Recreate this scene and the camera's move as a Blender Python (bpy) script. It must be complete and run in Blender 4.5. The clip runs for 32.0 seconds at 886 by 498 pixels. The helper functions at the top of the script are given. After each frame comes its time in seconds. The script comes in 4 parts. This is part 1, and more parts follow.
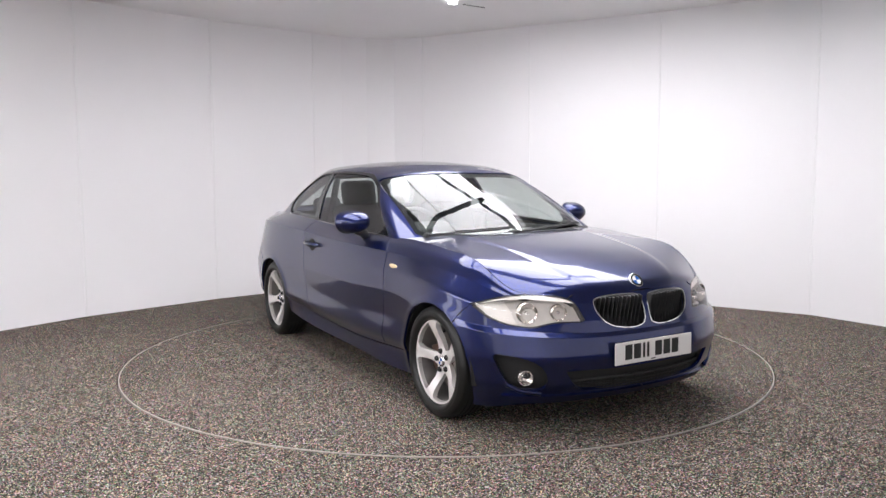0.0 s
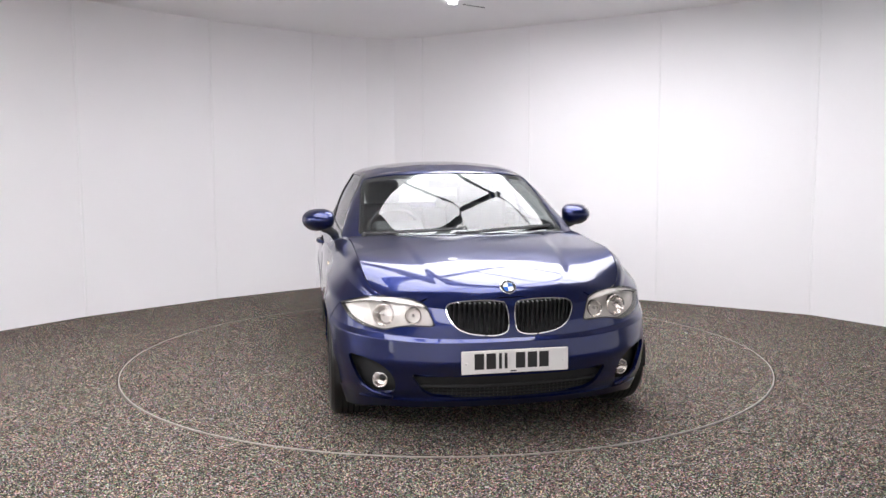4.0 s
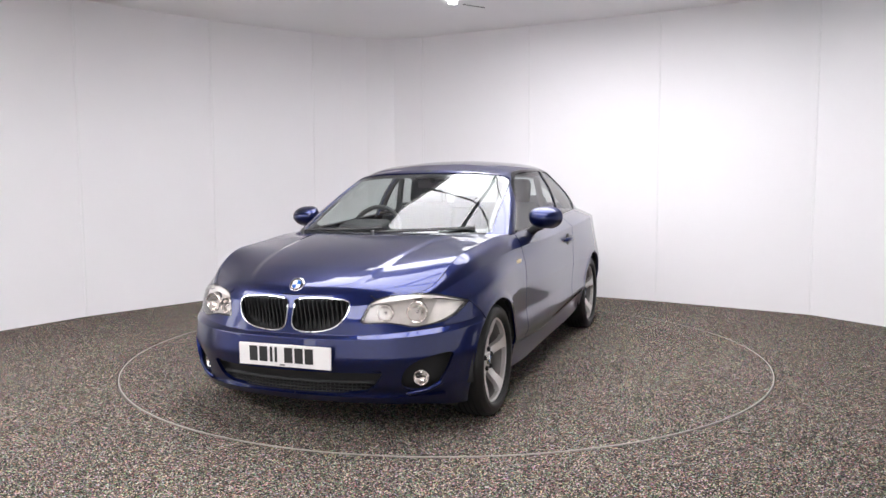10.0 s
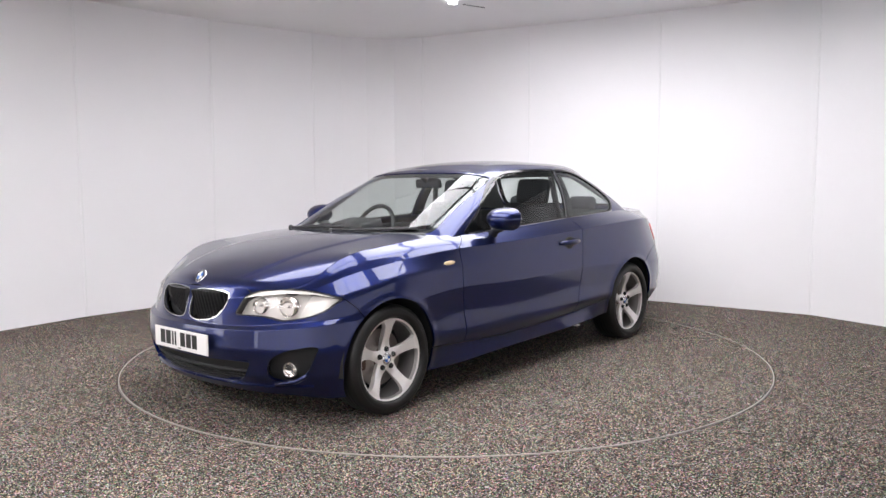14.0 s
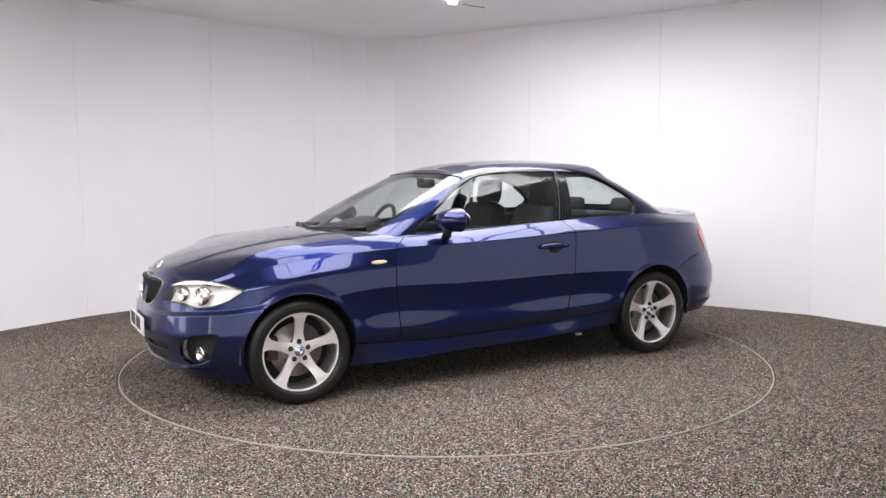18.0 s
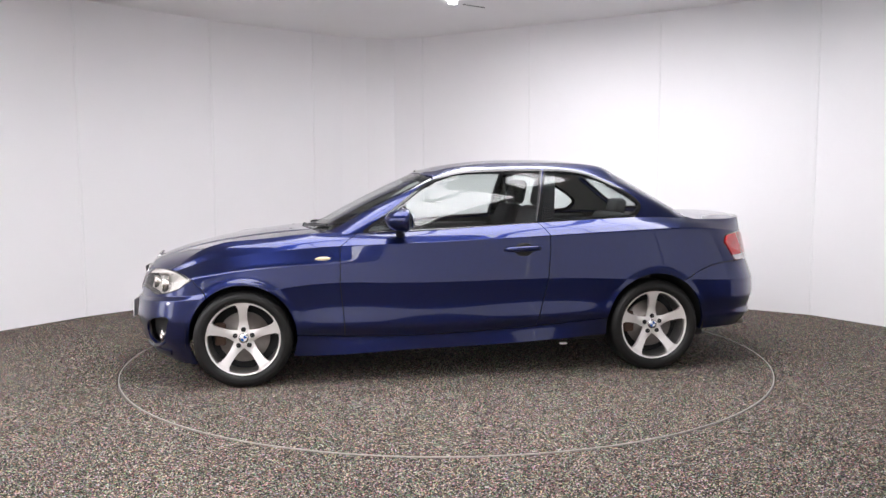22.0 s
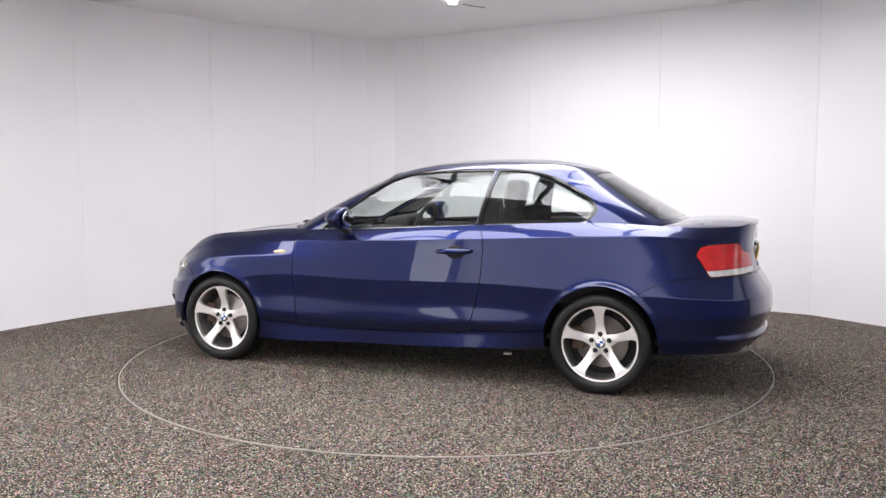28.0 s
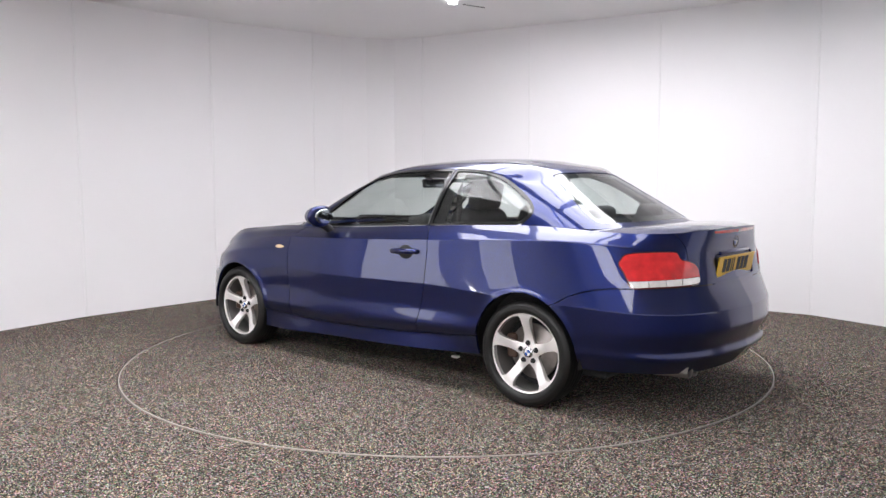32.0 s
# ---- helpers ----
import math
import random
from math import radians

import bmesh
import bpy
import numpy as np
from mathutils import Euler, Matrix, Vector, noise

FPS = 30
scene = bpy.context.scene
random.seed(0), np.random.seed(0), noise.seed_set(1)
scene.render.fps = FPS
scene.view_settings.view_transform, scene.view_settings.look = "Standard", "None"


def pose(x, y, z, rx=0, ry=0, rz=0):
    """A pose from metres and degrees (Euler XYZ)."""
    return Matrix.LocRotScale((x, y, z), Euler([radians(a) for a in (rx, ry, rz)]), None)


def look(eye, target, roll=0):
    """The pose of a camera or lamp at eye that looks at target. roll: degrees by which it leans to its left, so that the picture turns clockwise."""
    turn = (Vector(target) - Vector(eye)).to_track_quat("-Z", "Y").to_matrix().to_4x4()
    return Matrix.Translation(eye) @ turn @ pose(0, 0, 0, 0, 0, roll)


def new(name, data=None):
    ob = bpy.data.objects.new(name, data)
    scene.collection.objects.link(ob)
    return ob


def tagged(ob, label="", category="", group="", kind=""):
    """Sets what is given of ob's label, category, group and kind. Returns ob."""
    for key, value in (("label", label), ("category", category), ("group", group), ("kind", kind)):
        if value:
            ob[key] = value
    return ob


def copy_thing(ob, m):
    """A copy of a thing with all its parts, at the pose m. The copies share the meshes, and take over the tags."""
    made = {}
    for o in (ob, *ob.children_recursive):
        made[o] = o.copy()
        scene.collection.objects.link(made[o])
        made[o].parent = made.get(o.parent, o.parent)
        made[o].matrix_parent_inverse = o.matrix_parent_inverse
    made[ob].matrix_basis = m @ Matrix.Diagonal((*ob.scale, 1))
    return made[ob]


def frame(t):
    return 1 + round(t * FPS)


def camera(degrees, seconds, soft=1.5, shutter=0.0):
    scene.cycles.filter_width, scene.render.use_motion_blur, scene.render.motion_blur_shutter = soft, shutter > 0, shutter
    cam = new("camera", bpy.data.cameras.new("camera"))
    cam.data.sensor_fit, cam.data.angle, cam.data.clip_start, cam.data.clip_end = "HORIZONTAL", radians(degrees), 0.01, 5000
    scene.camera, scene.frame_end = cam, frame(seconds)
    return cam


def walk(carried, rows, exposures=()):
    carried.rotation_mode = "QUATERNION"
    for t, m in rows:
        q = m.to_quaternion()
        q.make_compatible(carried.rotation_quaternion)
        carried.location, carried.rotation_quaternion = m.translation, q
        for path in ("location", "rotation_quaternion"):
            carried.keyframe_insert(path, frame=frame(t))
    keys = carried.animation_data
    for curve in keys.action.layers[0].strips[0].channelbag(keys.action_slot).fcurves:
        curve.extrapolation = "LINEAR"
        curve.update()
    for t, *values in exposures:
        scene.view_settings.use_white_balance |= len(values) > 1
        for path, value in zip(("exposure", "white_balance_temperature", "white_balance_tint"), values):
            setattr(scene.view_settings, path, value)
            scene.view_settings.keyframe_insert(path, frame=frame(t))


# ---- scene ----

# camera on a stand before the turntable
cam = camera(57.75, 32.0)
CAM = look((0, -5.872, 1.3025), (-0.0168, 0, 0.7585), -0.28)
walk(cam, [(0, CAM), (32, CAM)], [(0, -0.40), (32, -0.40)])


# ---- helpers for meshes and materials ----
def part(name, bm, material, parent=None, label="", smooth=True):
    me = bpy.data.meshes.new(name)
    bm.to_mesh(me)
    bm.free()
    for m in material if isinstance(material, (list, tuple)) else [material]:
        me.materials.append(m)
    if smooth:
        me.shade_smooth()
    ob = new(name, me)
    if parent is not None:
        ob.parent = parent
    if label:
        ob["label"] = label
    return ob


def raw(name, verts, faces, material, parent=None, label="", smooth=True):
    me = bpy.data.meshes.new(name)
    me.from_pydata([tuple(map(float, v)) for v in verts], [], [tuple(map(int, f)) for f in faces])
    me.materials.append(material)
    if smooth:
        me.shade_smooth()
    me.update()
    ob = new(name, me)
    if parent is not None:
        ob.parent = parent
    if label:
        ob["label"] = label
    return ob


def box_bm(sx, sy, sz, m=None, bevel=0.0, seg=2, bm=None):
    own = bmesh.new()
    bmesh.ops.create_cube(own, size=1, matrix=Matrix.Diagonal((sx, sy, sz, 1)))
    if bevel:
        bmesh.ops.bevel(own, geom=own.edges[:], offset=bevel, segments=seg, affect="EDGES", profile=0.5)
    if m is not None:
        bmesh.ops.transform(own, matrix=m, verts=own.verts)
    if bm is None:
        return own
    me = bpy.data.meshes.new("tmp")
    own.to_mesh(me)
    own.free()
    bm.from_mesh(me)
    bpy.data.meshes.remove(me)
    return bm


def lathe(profile, n=48, axis="y", m=None, closed=False, bm=None):
    """Turns a profile of (radius, along) about an axis."""
    bm = bm or bmesh.new()
    rings = []
    for k in range(n):
        a = 2 * math.pi * k / n
        ring = []
        for r, h in profile:
            p = Vector((r * math.cos(a), h, r * math.sin(a))) if axis == "y" else (
                Vector((h, r * math.cos(a), r * math.sin(a))) if axis == "x" else Vector((r * math.cos(a), r * math.sin(a), h)))
            ring.append(bm.verts.new(m @ p if m is not None else p))
        rings.append(ring)
    for k in range(n):
        a, b = rings[k], rings[(k + 1) % n]
        for i in range(len(profile) - (0 if closed else 1)):
            j = (i + 1) % len(profile)
            try:
                bm.faces.new((a[i], a[j], b[j], b[i]))
            except ValueError:
                pass
    bmesh.ops.remove_doubles(bm, verts=bm.verts, dist=1e-5)
    bmesh.ops.recalc_face_normals(bm, faces=bm.faces)
    return bm


def tube(points, radius, n=8, bm=None, closed=False):
    """A round bar along points; radius may be a list."""
    bm = bm or bmesh.new()
    pts = [Vector(p) for p in points]
    rings = []
    up = Vector((0.13, 0.21, 1)).normalized()
    for i, p in enumerate(pts):
        a = pts[(i - 1) % len(pts)] if (i or closed) else p
        b = pts[(i + 1) % len(pts)] if (i < len(pts) - 1 or closed) else p
        d = (b - a).normalized()
        s = d.cross(up).normalized()
        t = d.cross(s)
        r = radius[i] if isinstance(radius, (list, tuple)) else radius
        rings.append([bm.verts.new(p + r * (math.cos(2 * math.pi * k / n) * s + math.sin(2 * math.pi * k / n) * t)) for k in range(n)])
    for i in range(len(rings) - (0 if closed else 1)):
        a, b = rings[i], rings[(i + 1) % len(rings)]
        for k in range(n):
            bm.faces.new((a[k], a[(k + 1) % n], b[(k + 1) % n], b[k]))
    if not closed:
        bm.faces.new(rings[0][::-1])
        bm.faces.new(rings[-1])
    bmesh.ops.recalc_face_normals(bm, faces=bm.faces)
    return bm


def material(name, base, rough=0.5, metal=0.0, vary=0.0, scale=8.0, bump=0.0, bump_scale=60.0, **more):
    m = bpy.data.materials.new(name)
    m.use_nodes = True
    nt = m.node_tree
    b = nt.nodes["Principled BSDF"]
    b.inputs["Base Color"].default_value = (*base, 1)
    b.inputs["Roughness"].default_value = rough
    b.inputs["Metallic"].default_value = metal
    for k, v in more.items():
        b.inputs[k.replace("_", " ")].default_value = v
    tc = nt.nodes.new("ShaderNodeTexCoord")
    if vary:
        n1 = nt.nodes.new("ShaderNodeTexNoise")
        n1.inputs["Scale"].default_value, n1.inputs["Detail"].default_value = scale, 6
        nt.links.new(tc.outputs["Object"], n1.inputs["Vector"])
        mx = nt.nodes.new("ShaderNodeMix")
        mx.data_type = "RGBA"
        mx.inputs["A"].default_value = (*[c * (1 - vary) for c in base], 1)
        mx.inputs["B"].default_value = (*[min(1, c * (1 + vary)) for c in base], 1)
        nt.links.new(n1.outputs["Fac"], mx.inputs["Factor"])
        nt.links.new(mx.outputs["Result"], b.inputs["Base Color"])
    if bump:
        n2 = nt.nodes.new("ShaderNodeTexNoise")
        n2.inputs["Scale"].default_value, n2.inputs["Detail"].default_value = bump_scale, 4
        nt.links.new(tc.outputs["Object"], n2.inputs["Vector"])
        bp = nt.nodes.new("ShaderNodeBump")
        bp.inputs["Strength"].default_value, bp.inputs["Distance"].default_value = bump, 0.002
        nt.links.new(n2.outputs["Fac"], bp.inputs["Height"])
        nt.links.new(bp.outputs["Normal"], b.inputs["Normal"])
    return m


def glow(name, colour, strength):
    m = bpy.data.materials.new(name)
    m.use_nodes = True
    b = m.node_tree.nodes["Principled BSDF"]
    b.inputs["Base Color"].default_value = (0.8, 0.8, 0.8, 1)
    b.inputs["Emission Color"].default_value = (*colour, 1)
    b.inputs["Emission Strength"].default_value = strength
    return m


# ---- world and light ----
world = bpy.data.worlds.new("world")
scene.world = world
world.use_nodes = True
world.node_tree.nodes["Background"].inputs["Color"].default_value = (0.9, 0.95, 1.0, 1)
world.node_tree.nodes["Background"].inputs["Strength"].default_value = 0.25

CEIL = 2.9
ROOF = 2.90


# ---- materials of the room ----
def carpet_material():
    m = bpy.data.materials.new("speckled_carpet")
    m.use_nodes = True
    nt = m.node_tree
    b = nt.nodes["Principled BSDF"]
    b.inputs["Roughness"].default_value = 0.95
    b.inputs["Specular IOR Level"].default_value = 0.2
    tc = nt.nodes.new("ShaderNodeTexCoord")
    v = nt.nodes.new("ShaderNodeTexVoronoi")
    v.inputs["Scale"].default_value = 200
    nt.links.new(tc.outputs["Object"], v.inputs["Vector"])
    sep = nt.nodes.new("ShaderNodeSeparateColor")
    nt.links.new(v.outputs["Color"], sep.inputs["Color"])
    ramp = nt.nodes.new("ShaderNodeValToRGB")
    ramp.color_ramp.interpolation = "CONSTANT"
    e = ramp.color_ramp.elements
    e[0].position, e[0].color = 0.0, (0.005, 0.0043, 0.0038, 1)
    e[1].position, e[1].color = 0.29, (0.019, 0.0158, 0.0138, 1)
    for p, c in ((0.42, (0.05, 0.042, 0.036)), (0.56, (0.115, 0.098, 0.084)), (0.70, (0.225, 0.196, 0.172)), (0.82, (0.60, 0.505, 0.43)),
                 (0.91, (0.26, 0.11, 0.085)), (0.955, (0.10, 0.18, 0.10))):
        s = e.new(p)
        s.color = (*c, 1)
    nt.links.new(sep.outputs["Red"], ramp.inputs["Fac"])
    big = nt.nodes.new("ShaderNodeTexNoise")
    big.inputs["Scale"].default_value, big.inputs["Detail"].default_value = 0.9, 5
    nt.links.new(tc.outputs["Object"], big.inputs["Vector"])
    mr = nt.nodes.new("ShaderNodeMapRange")
    mr.inputs["To Min"].default_value, mr.inputs["To Max"].default_value = 1.20, 1.66
    nt.links.new(big.outputs["Fac"], mr.inputs["Value"])
    mx = nt.nodes.new("ShaderNodeMix")
    mx.data_type, mx.blend_type = "RGBA", "MULTIPLY"
    mx.inputs["Factor"].default_value = 1
    # threads of many colours
    hue = nt.nodes.new("ShaderNodeTexVoronoi")
    hue.inputs["Scale"].default_value = 225
    nt.links.new(tc.outputs["Object"], hue.inputs["Vector"])
    tint = nt.nodes.new("ShaderNodeMix")
    tint.data_type, tint.blend_type = "RGBA", "MULTIPLY"
    tint.inputs["Factor"].default_value = 0.62
    nt.links.new(ramp.outputs["Color"], tint.inputs["A"])
    nt.links.new(hue.outputs["Color"], tint.inputs["B"])
    nt.links.new(tint.outputs["Result"], mx.inputs["A"])
    nt.links.new(mr.outputs["Result"], mx.inputs["B"])
    nt.links.new(mx.outputs["Result"], b.inputs["Base Color"])
    bp = nt.nodes.new("ShaderNodeBump")
    bp.inputs["Strength"].default_value, bp.inputs["Distance"].default_value = 0.6, 0.006
    nt.links.new(sep.outputs["Green"], bp.inputs["Height"])
    nt.links.new(bp.outputs["Normal"], b.inputs["Normal"])
    return m


CARPET = carpet_material()
WALL = material("white_wall_panel", (0.85, 0.835, 0.85), 0.55, vary=0.025, scale=1.4, bump=0.08, bump_scale=30)
CEILING = material("white_ceiling", (0.88, 0.87, 0.87), 0.7, vary=0.03, scale=1.0)
TRIM = material("white_joint_strip", (0.84, 0.83, 0.84), 0.35)
RING = material("worn_steel_ring", (0.34, 0.31, 0.28), 0.5, 0.3, vary=0.35, scale=14)
GAP = material("dark_joint", (0.03, 0.03, 0.03), 0.9)
HALL_ROOF = material("pale_roof_sheet", (0.78, 0.77, 0.77), 0.7, vary=0.06, scale=0.6)
HALL = material("hall_wall_paint", (0.74, 0.735, 0.745), 0.7, vary=0.06, scale=0.6)
STEEL = material("painted_steel_beam", (0.10, 0.11, 0.12), 0.5, 0.2, vary=0.2, scale=5)
SKYLIGHT = glow("skylight_sheet", (0.985, 0.97, 1.01), 11.5)
FILL_SKYLIGHT = glow("fill_skylight_sheet", (0.985, 0.97, 1.01), 12.0)
FILL_GLOW = glow("fill_light_sheet", (0.99, 0.975, 1.0), 1.15)
DAYLIGHT = glow("hall_lamp_glass", (0.97, 0.96, 1.0), 55.0)
WINDOW_GLOW = glow("bright_window_pane", (0.97, 0.97, 1.0), 4.5)
TUBE_GLOW = glow("light_panel", (1.0, 0.98, 0.95), 14.0)

# ---- room ----
R_TABLE = 2.255


def disc(name, r0, r1, z0, z1, mat, n=160, parent=None, label=""):
    bm = bmesh.new()
    prof = [(r0, z0), (r0, z1), (r1, z1), (r1, z0)] if r0 else [(0.0, z1), (r1, z1), (r1, z0)]
    lathe(prof, n, "z", bm=bm)
    return part(name, bm, mat, parent, label, smooth=False)


floor_bm = bmesh.new()
N = 160
inner = [floor_bm.verts.new(((R_TABLE + 0.012) * math.cos(2 * math.pi * k / N), (R_TABLE + 0.012) * math.sin(2 * math.pi * k / N), 0)) for k in range(N)]
low = [floor_bm.verts.new((v.co.x, v.co.y, -0.06)) for v in inner]
outer = [floor_bm.verts.new((14 * math.cos(2 * math.pi * k / N), 14 * math.sin(2 * math.pi * k / N), 0)) for k in range(N)]
for k in range(N):
    j = (k + 1) % N
    floor_bm.faces.new((inner[k], outer[k], outer[j], inner[j]))
    floor_bm.faces.new((inner[j], low[j], low[k], inner[k]))
tagged(part("floor", floor_bm, CARPET, smooth=False), "grey speckled carpet floor with a round cut for the turntable", "floor", kind="structure")
pit = disc("turntable_pit", 0, R_TABLE + 0.3, -0.1, -0.06, GAP)
tagged(pit, "dark pit under the turntable's edge joint", "pit", kind="structure")

# wall panels, each between two corners of the plan
PLAN = [(-4.24, -0.25), (-4.08, 0.34), (-3.35, 1.53), (-2.42, 2.58), (-1.49, 3.38), (-1.2, 3.60), (-0.92, 3.74), (-0.6, 3.80), (-0.26, 3.70),
        (0.92, 2.99), (2.15, 2.29), (3.35, 1.45), (4.05, 0.35), (4.35, -1.1)]
SEAMS = {1, 2, 3, 4, 8, 9, 10, 11, 12}


def out_of(i):
    """The way out of the room at corner i of the plan."""
    a, b = Vector(PLAN[max(i - 1, 0)]), Vector(PLAN[min(i + 1, len(PLAN) - 1)])
    d = (b - a).normalized()
    return Vector((-d.y, d.x))


def wall_run(name, first, last, label):
    bm = bmesh.new()
    rows = []
    for i in range(first, last + 1):
        p, o = Vector(PLAN[i]), out_of(i)
        q = p + o * 0.08
        rows.append([bm.verts.new((*p, 0)), bm.verts.new((*p, CEIL)), bm.verts.new((*q, CEIL)), bm.verts.new((*q, 0))])
    for a, b in zip(rows, rows[1:]):
        for k in range(4):
            bm.faces.new((a[k], b[k], b[(k + 1) % 4], a[(k + 1) % 4]))
    bm.faces.new(rows[0])
    bm.faces.new(rows[-1][::-1])
    bmesh.ops.recalc_face_normals(bm, faces=bm.faces)
    ob = part(name, bm, WALL, smooth=False)
    return tagged(ob, label, "wall", kind="structure")



# ---- surfaces of the car: smooth grids that are cut into panels ----
def spline(ts, ps):
    """A natural cubic spline through ps at ts."""
    ts, ps = np.asarray(ts, float), np.asarray(ps, float)
    n, h = len(ts), np.diff(ts)
    a, r = np.eye(n), np.zeros((n,) + ps.shape[1:])
    d = np.diff(ps, axis=0) / h.reshape((-1,) + (1,) * (ps.ndim - 1))
    for i in range(1, n - 1):
        a[i, i - 1:i + 2] = h[i - 1], 2 * (h[i - 1] + h[i]), h[i]
        r[i] = 6 * (d[i] - d[i - 1])
    m = np.linalg.solve(a, r.reshape(n, -1)).reshape(r.shape)

    def value(t):
        t = np.asarray(t, float)
        i = np.clip(np.searchsorted(ts, t) - 1, 0, n - 2)
        shape = (-1,) + (1,) * (ps.ndim - 1)
        u, w, k = (t - ts[i]).reshape(shape), (ts[i + 1] - t).reshape(shape), h[i].reshape(shape)
        return (m[i] * w ** 3 + m[i + 1] * u ** 3) / (6 * k) + (ps[i] / k - m[i] * k / 6) * w + (ps[i + 1] / k - m[i + 1] * k / 6) * u
    return value


def chords(p, axis):
    d = np.sqrt((np.diff(p, axis=axis) ** 2).sum(-1)).mean(1 - axis)
    return np.concatenate([[0], np.cumsum(d)]) / d.sum()


def quads(nu, nv, flip=False):
    i, j = np.meshgrid(np.arange(nu - 1), np.arange(nv - 1), indexing="ij")
    a = (i * nv + j).ravel()
    f = np.stack([a, a + nv, a + nv + 1, a + 1], 1)
    return f[:, ::-1] if flip else f


def net(lines, nu, nv, flip=False, crease=None):
    """lines[k][s]: the points of line k at station s; a smooth grid through them."""
    p = np.array(lines, float)
    tu, tv = chords(p, 1), chords(p, 0)
    along = spline(tu, p.transpose(1, 0, 2))(np.linspace(0, 1, nu))
    rows = np.linspace(0, 1, nv)
    if crease is None:
        both = spline(tv, along.transpose(1, 0, 2))(rows).transpose(1, 0, 2)
    else:
        # straight between the lines, then rounded: little at the crease, more elsewhere
        cs = np.array([tv[k] for k in crease])
        away = lambda q: np.abs(q[:, None] - cs[None]).min(1)
        rows = np.unique(np.round(np.concatenate([rows[away(rows) > .014]] + [np.linspace(c - .014, c + .014, 15) for c in cs]), 5))
        nv = len(rows)
        s = np.linspace(-.08, 1.08, 900)
        inside = np.where(s < 0, -s, np.where(s > 1, 2 - s, s))
        seg = np.clip(np.searchsorted(tv, inside) - 1, 0, len(tv) - 2)
        f = ((inside - tv[seg]) / (tv[seg + 1] - tv[seg]))[None, :, None]
        line = along[:, seg] * (1 - f) + along[:, seg + 1] * f
        ends = np.where(s < 0, 0, len(tv) - 1)
        line = np.where(((s < 0) | (s > 1))[None, :, None], 2 * along[:, ends] - line, line)
        wide = .0035 + .0145 * np.clip((away(rows) - .004) / .05, 0, 1)
        w = np.exp(-.5 * ((rows[:, None] - s[None]) / wide[:, None]) ** 2)
        w /= w.sum(1, keepdims=True)
        both = np.einsum("ij,ujk->uik", w, line)
    return both.reshape(-1, 3), [tuple(q) for q in quads(nu, nv, flip)]


def clip(mesh, field):
    """Keeps what lies where field(x, y, z) is below zero, with a clean edge."""
    v, f = mesh
    if not len(f):
        return mesh
    val = field(v[:, 0], v[:, 1], v[:, 2])
    val = np.where(np.abs(val) < 1e-6, 1e-6, val)
    inside = val < 0
    out, extra, cut = [], [], {}
    for face in f:
        k = [inside[i] for i in face]
        if all(k):
            out.append(face)
        elif any(k):
            poly = []
            for a, b in zip(face, face[1:] + face[:1]):
                if inside[a]:
                    poly.append(a)
                if inside[a] != inside[b]:
                    key = (a, b) if a < b else (b, a)
                    if key not in cut:
                        t = val[a] / (val[a] - val[b])
                        cut[key] = len(v) + len(extra)
                        extra.append(v[a] + t * (v[b] - v[a]))
                    poly.append(cut[key])
            if len(poly) > 2:
                out.append(tuple(poly))
    allv = np.concatenate([v, np.array(extra)]) if extra else v
    used = sorted({i for q in out for i in q})
    where = {o: n for n, o in enumerate(used)}
    return allv[used] if used else allv[:0], [tuple(where[i] for i in q) for q in out]


def normals(v, f):
    n = np.zeros_like(v)
    kinds = {}
    for q in f:
        kinds.setdefault(len(q), []).append(q)
    for k, qs in kinds.items():
        q = np.array(qs)
        a = np.cross(v[q[:, 1]] - v[q[:, 0]], v[q[:, 2]] - v[q[:, 0]])
        if k > 3:
            a = a + np.cross(v[q[:, 2]] - v[q[:, 0]], v[q[:, 3]] - v[q[:, 0]])
        for c in range(k):
            np.add.at(n, q[:, c], a)
    return n / np.maximum(np.linalg.norm(n, axis=1, keepdims=True), 1e-12)


def mirrored(mesh):
    v, f = mesh
    return v * np.array([1, -1, 1]), [tuple(q[::-1]) for q in f]


def whole(mesh):
    """Both halves, joined at the middle plane."""
    v, f = mesh
    v = v.copy()
    v[np.abs(v[:, 1]) < 2e-4, 1] = 0
    at, n = {}, len(v)
    for i in range(n):
        at[i + n] = i if v[i, 1] == 0 else i + n
    g = [tuple(at[i + n] for i in q[::-1]) for q in f]
    return np.concatenate([v, v * np.array([1, -1, 1])]), f + g


def lifted(mesh, d):
    v, f = mesh
    return v + d * normals(v, f), f


def moved(mesh, dx, dy, dz):
    return mesh[0] + np.array([dx, dy, dz]), mesh[1]


def rimmed(mesh, depth):
    """Turns the edges of a sheet inwards by depth."""
    v, f = mesh
    n = normals(v, f)
    count, way = {}, {}
    for q in f:
        for a, b in zip(q, q[1:] + q[:1]):
            key = (a, b) if a < b else (b, a)
            count[key] = count.get(key, 0) + 1
            way[key] = (a, b)
    extra, new_f, top, low = [], [], {}, {}
    for key, c in count.items():
        if c == 1:
            a, b = way[key]
            for i in (a, b):
                if i not in top:
                    top[i] = len(v) + len(extra)
                    extra.append(v[i])
                    low[i] = len(v) + len(extra)
                    extra.append(v[i] - depth * n[i])
            new_f.append((top[b], top[a], low[a], low[b]))
    return (np.concatenate([v, np.array(extra)]) if extra else v), f + new_f


def joined(*meshes):
    v, f, k = [], [], 0
    for mv, mf in meshes:
        v.append(mv)
        f += [tuple(i + k for i in q) for q in mf]
        k += len(mv)
    return np.concatenate(v), f


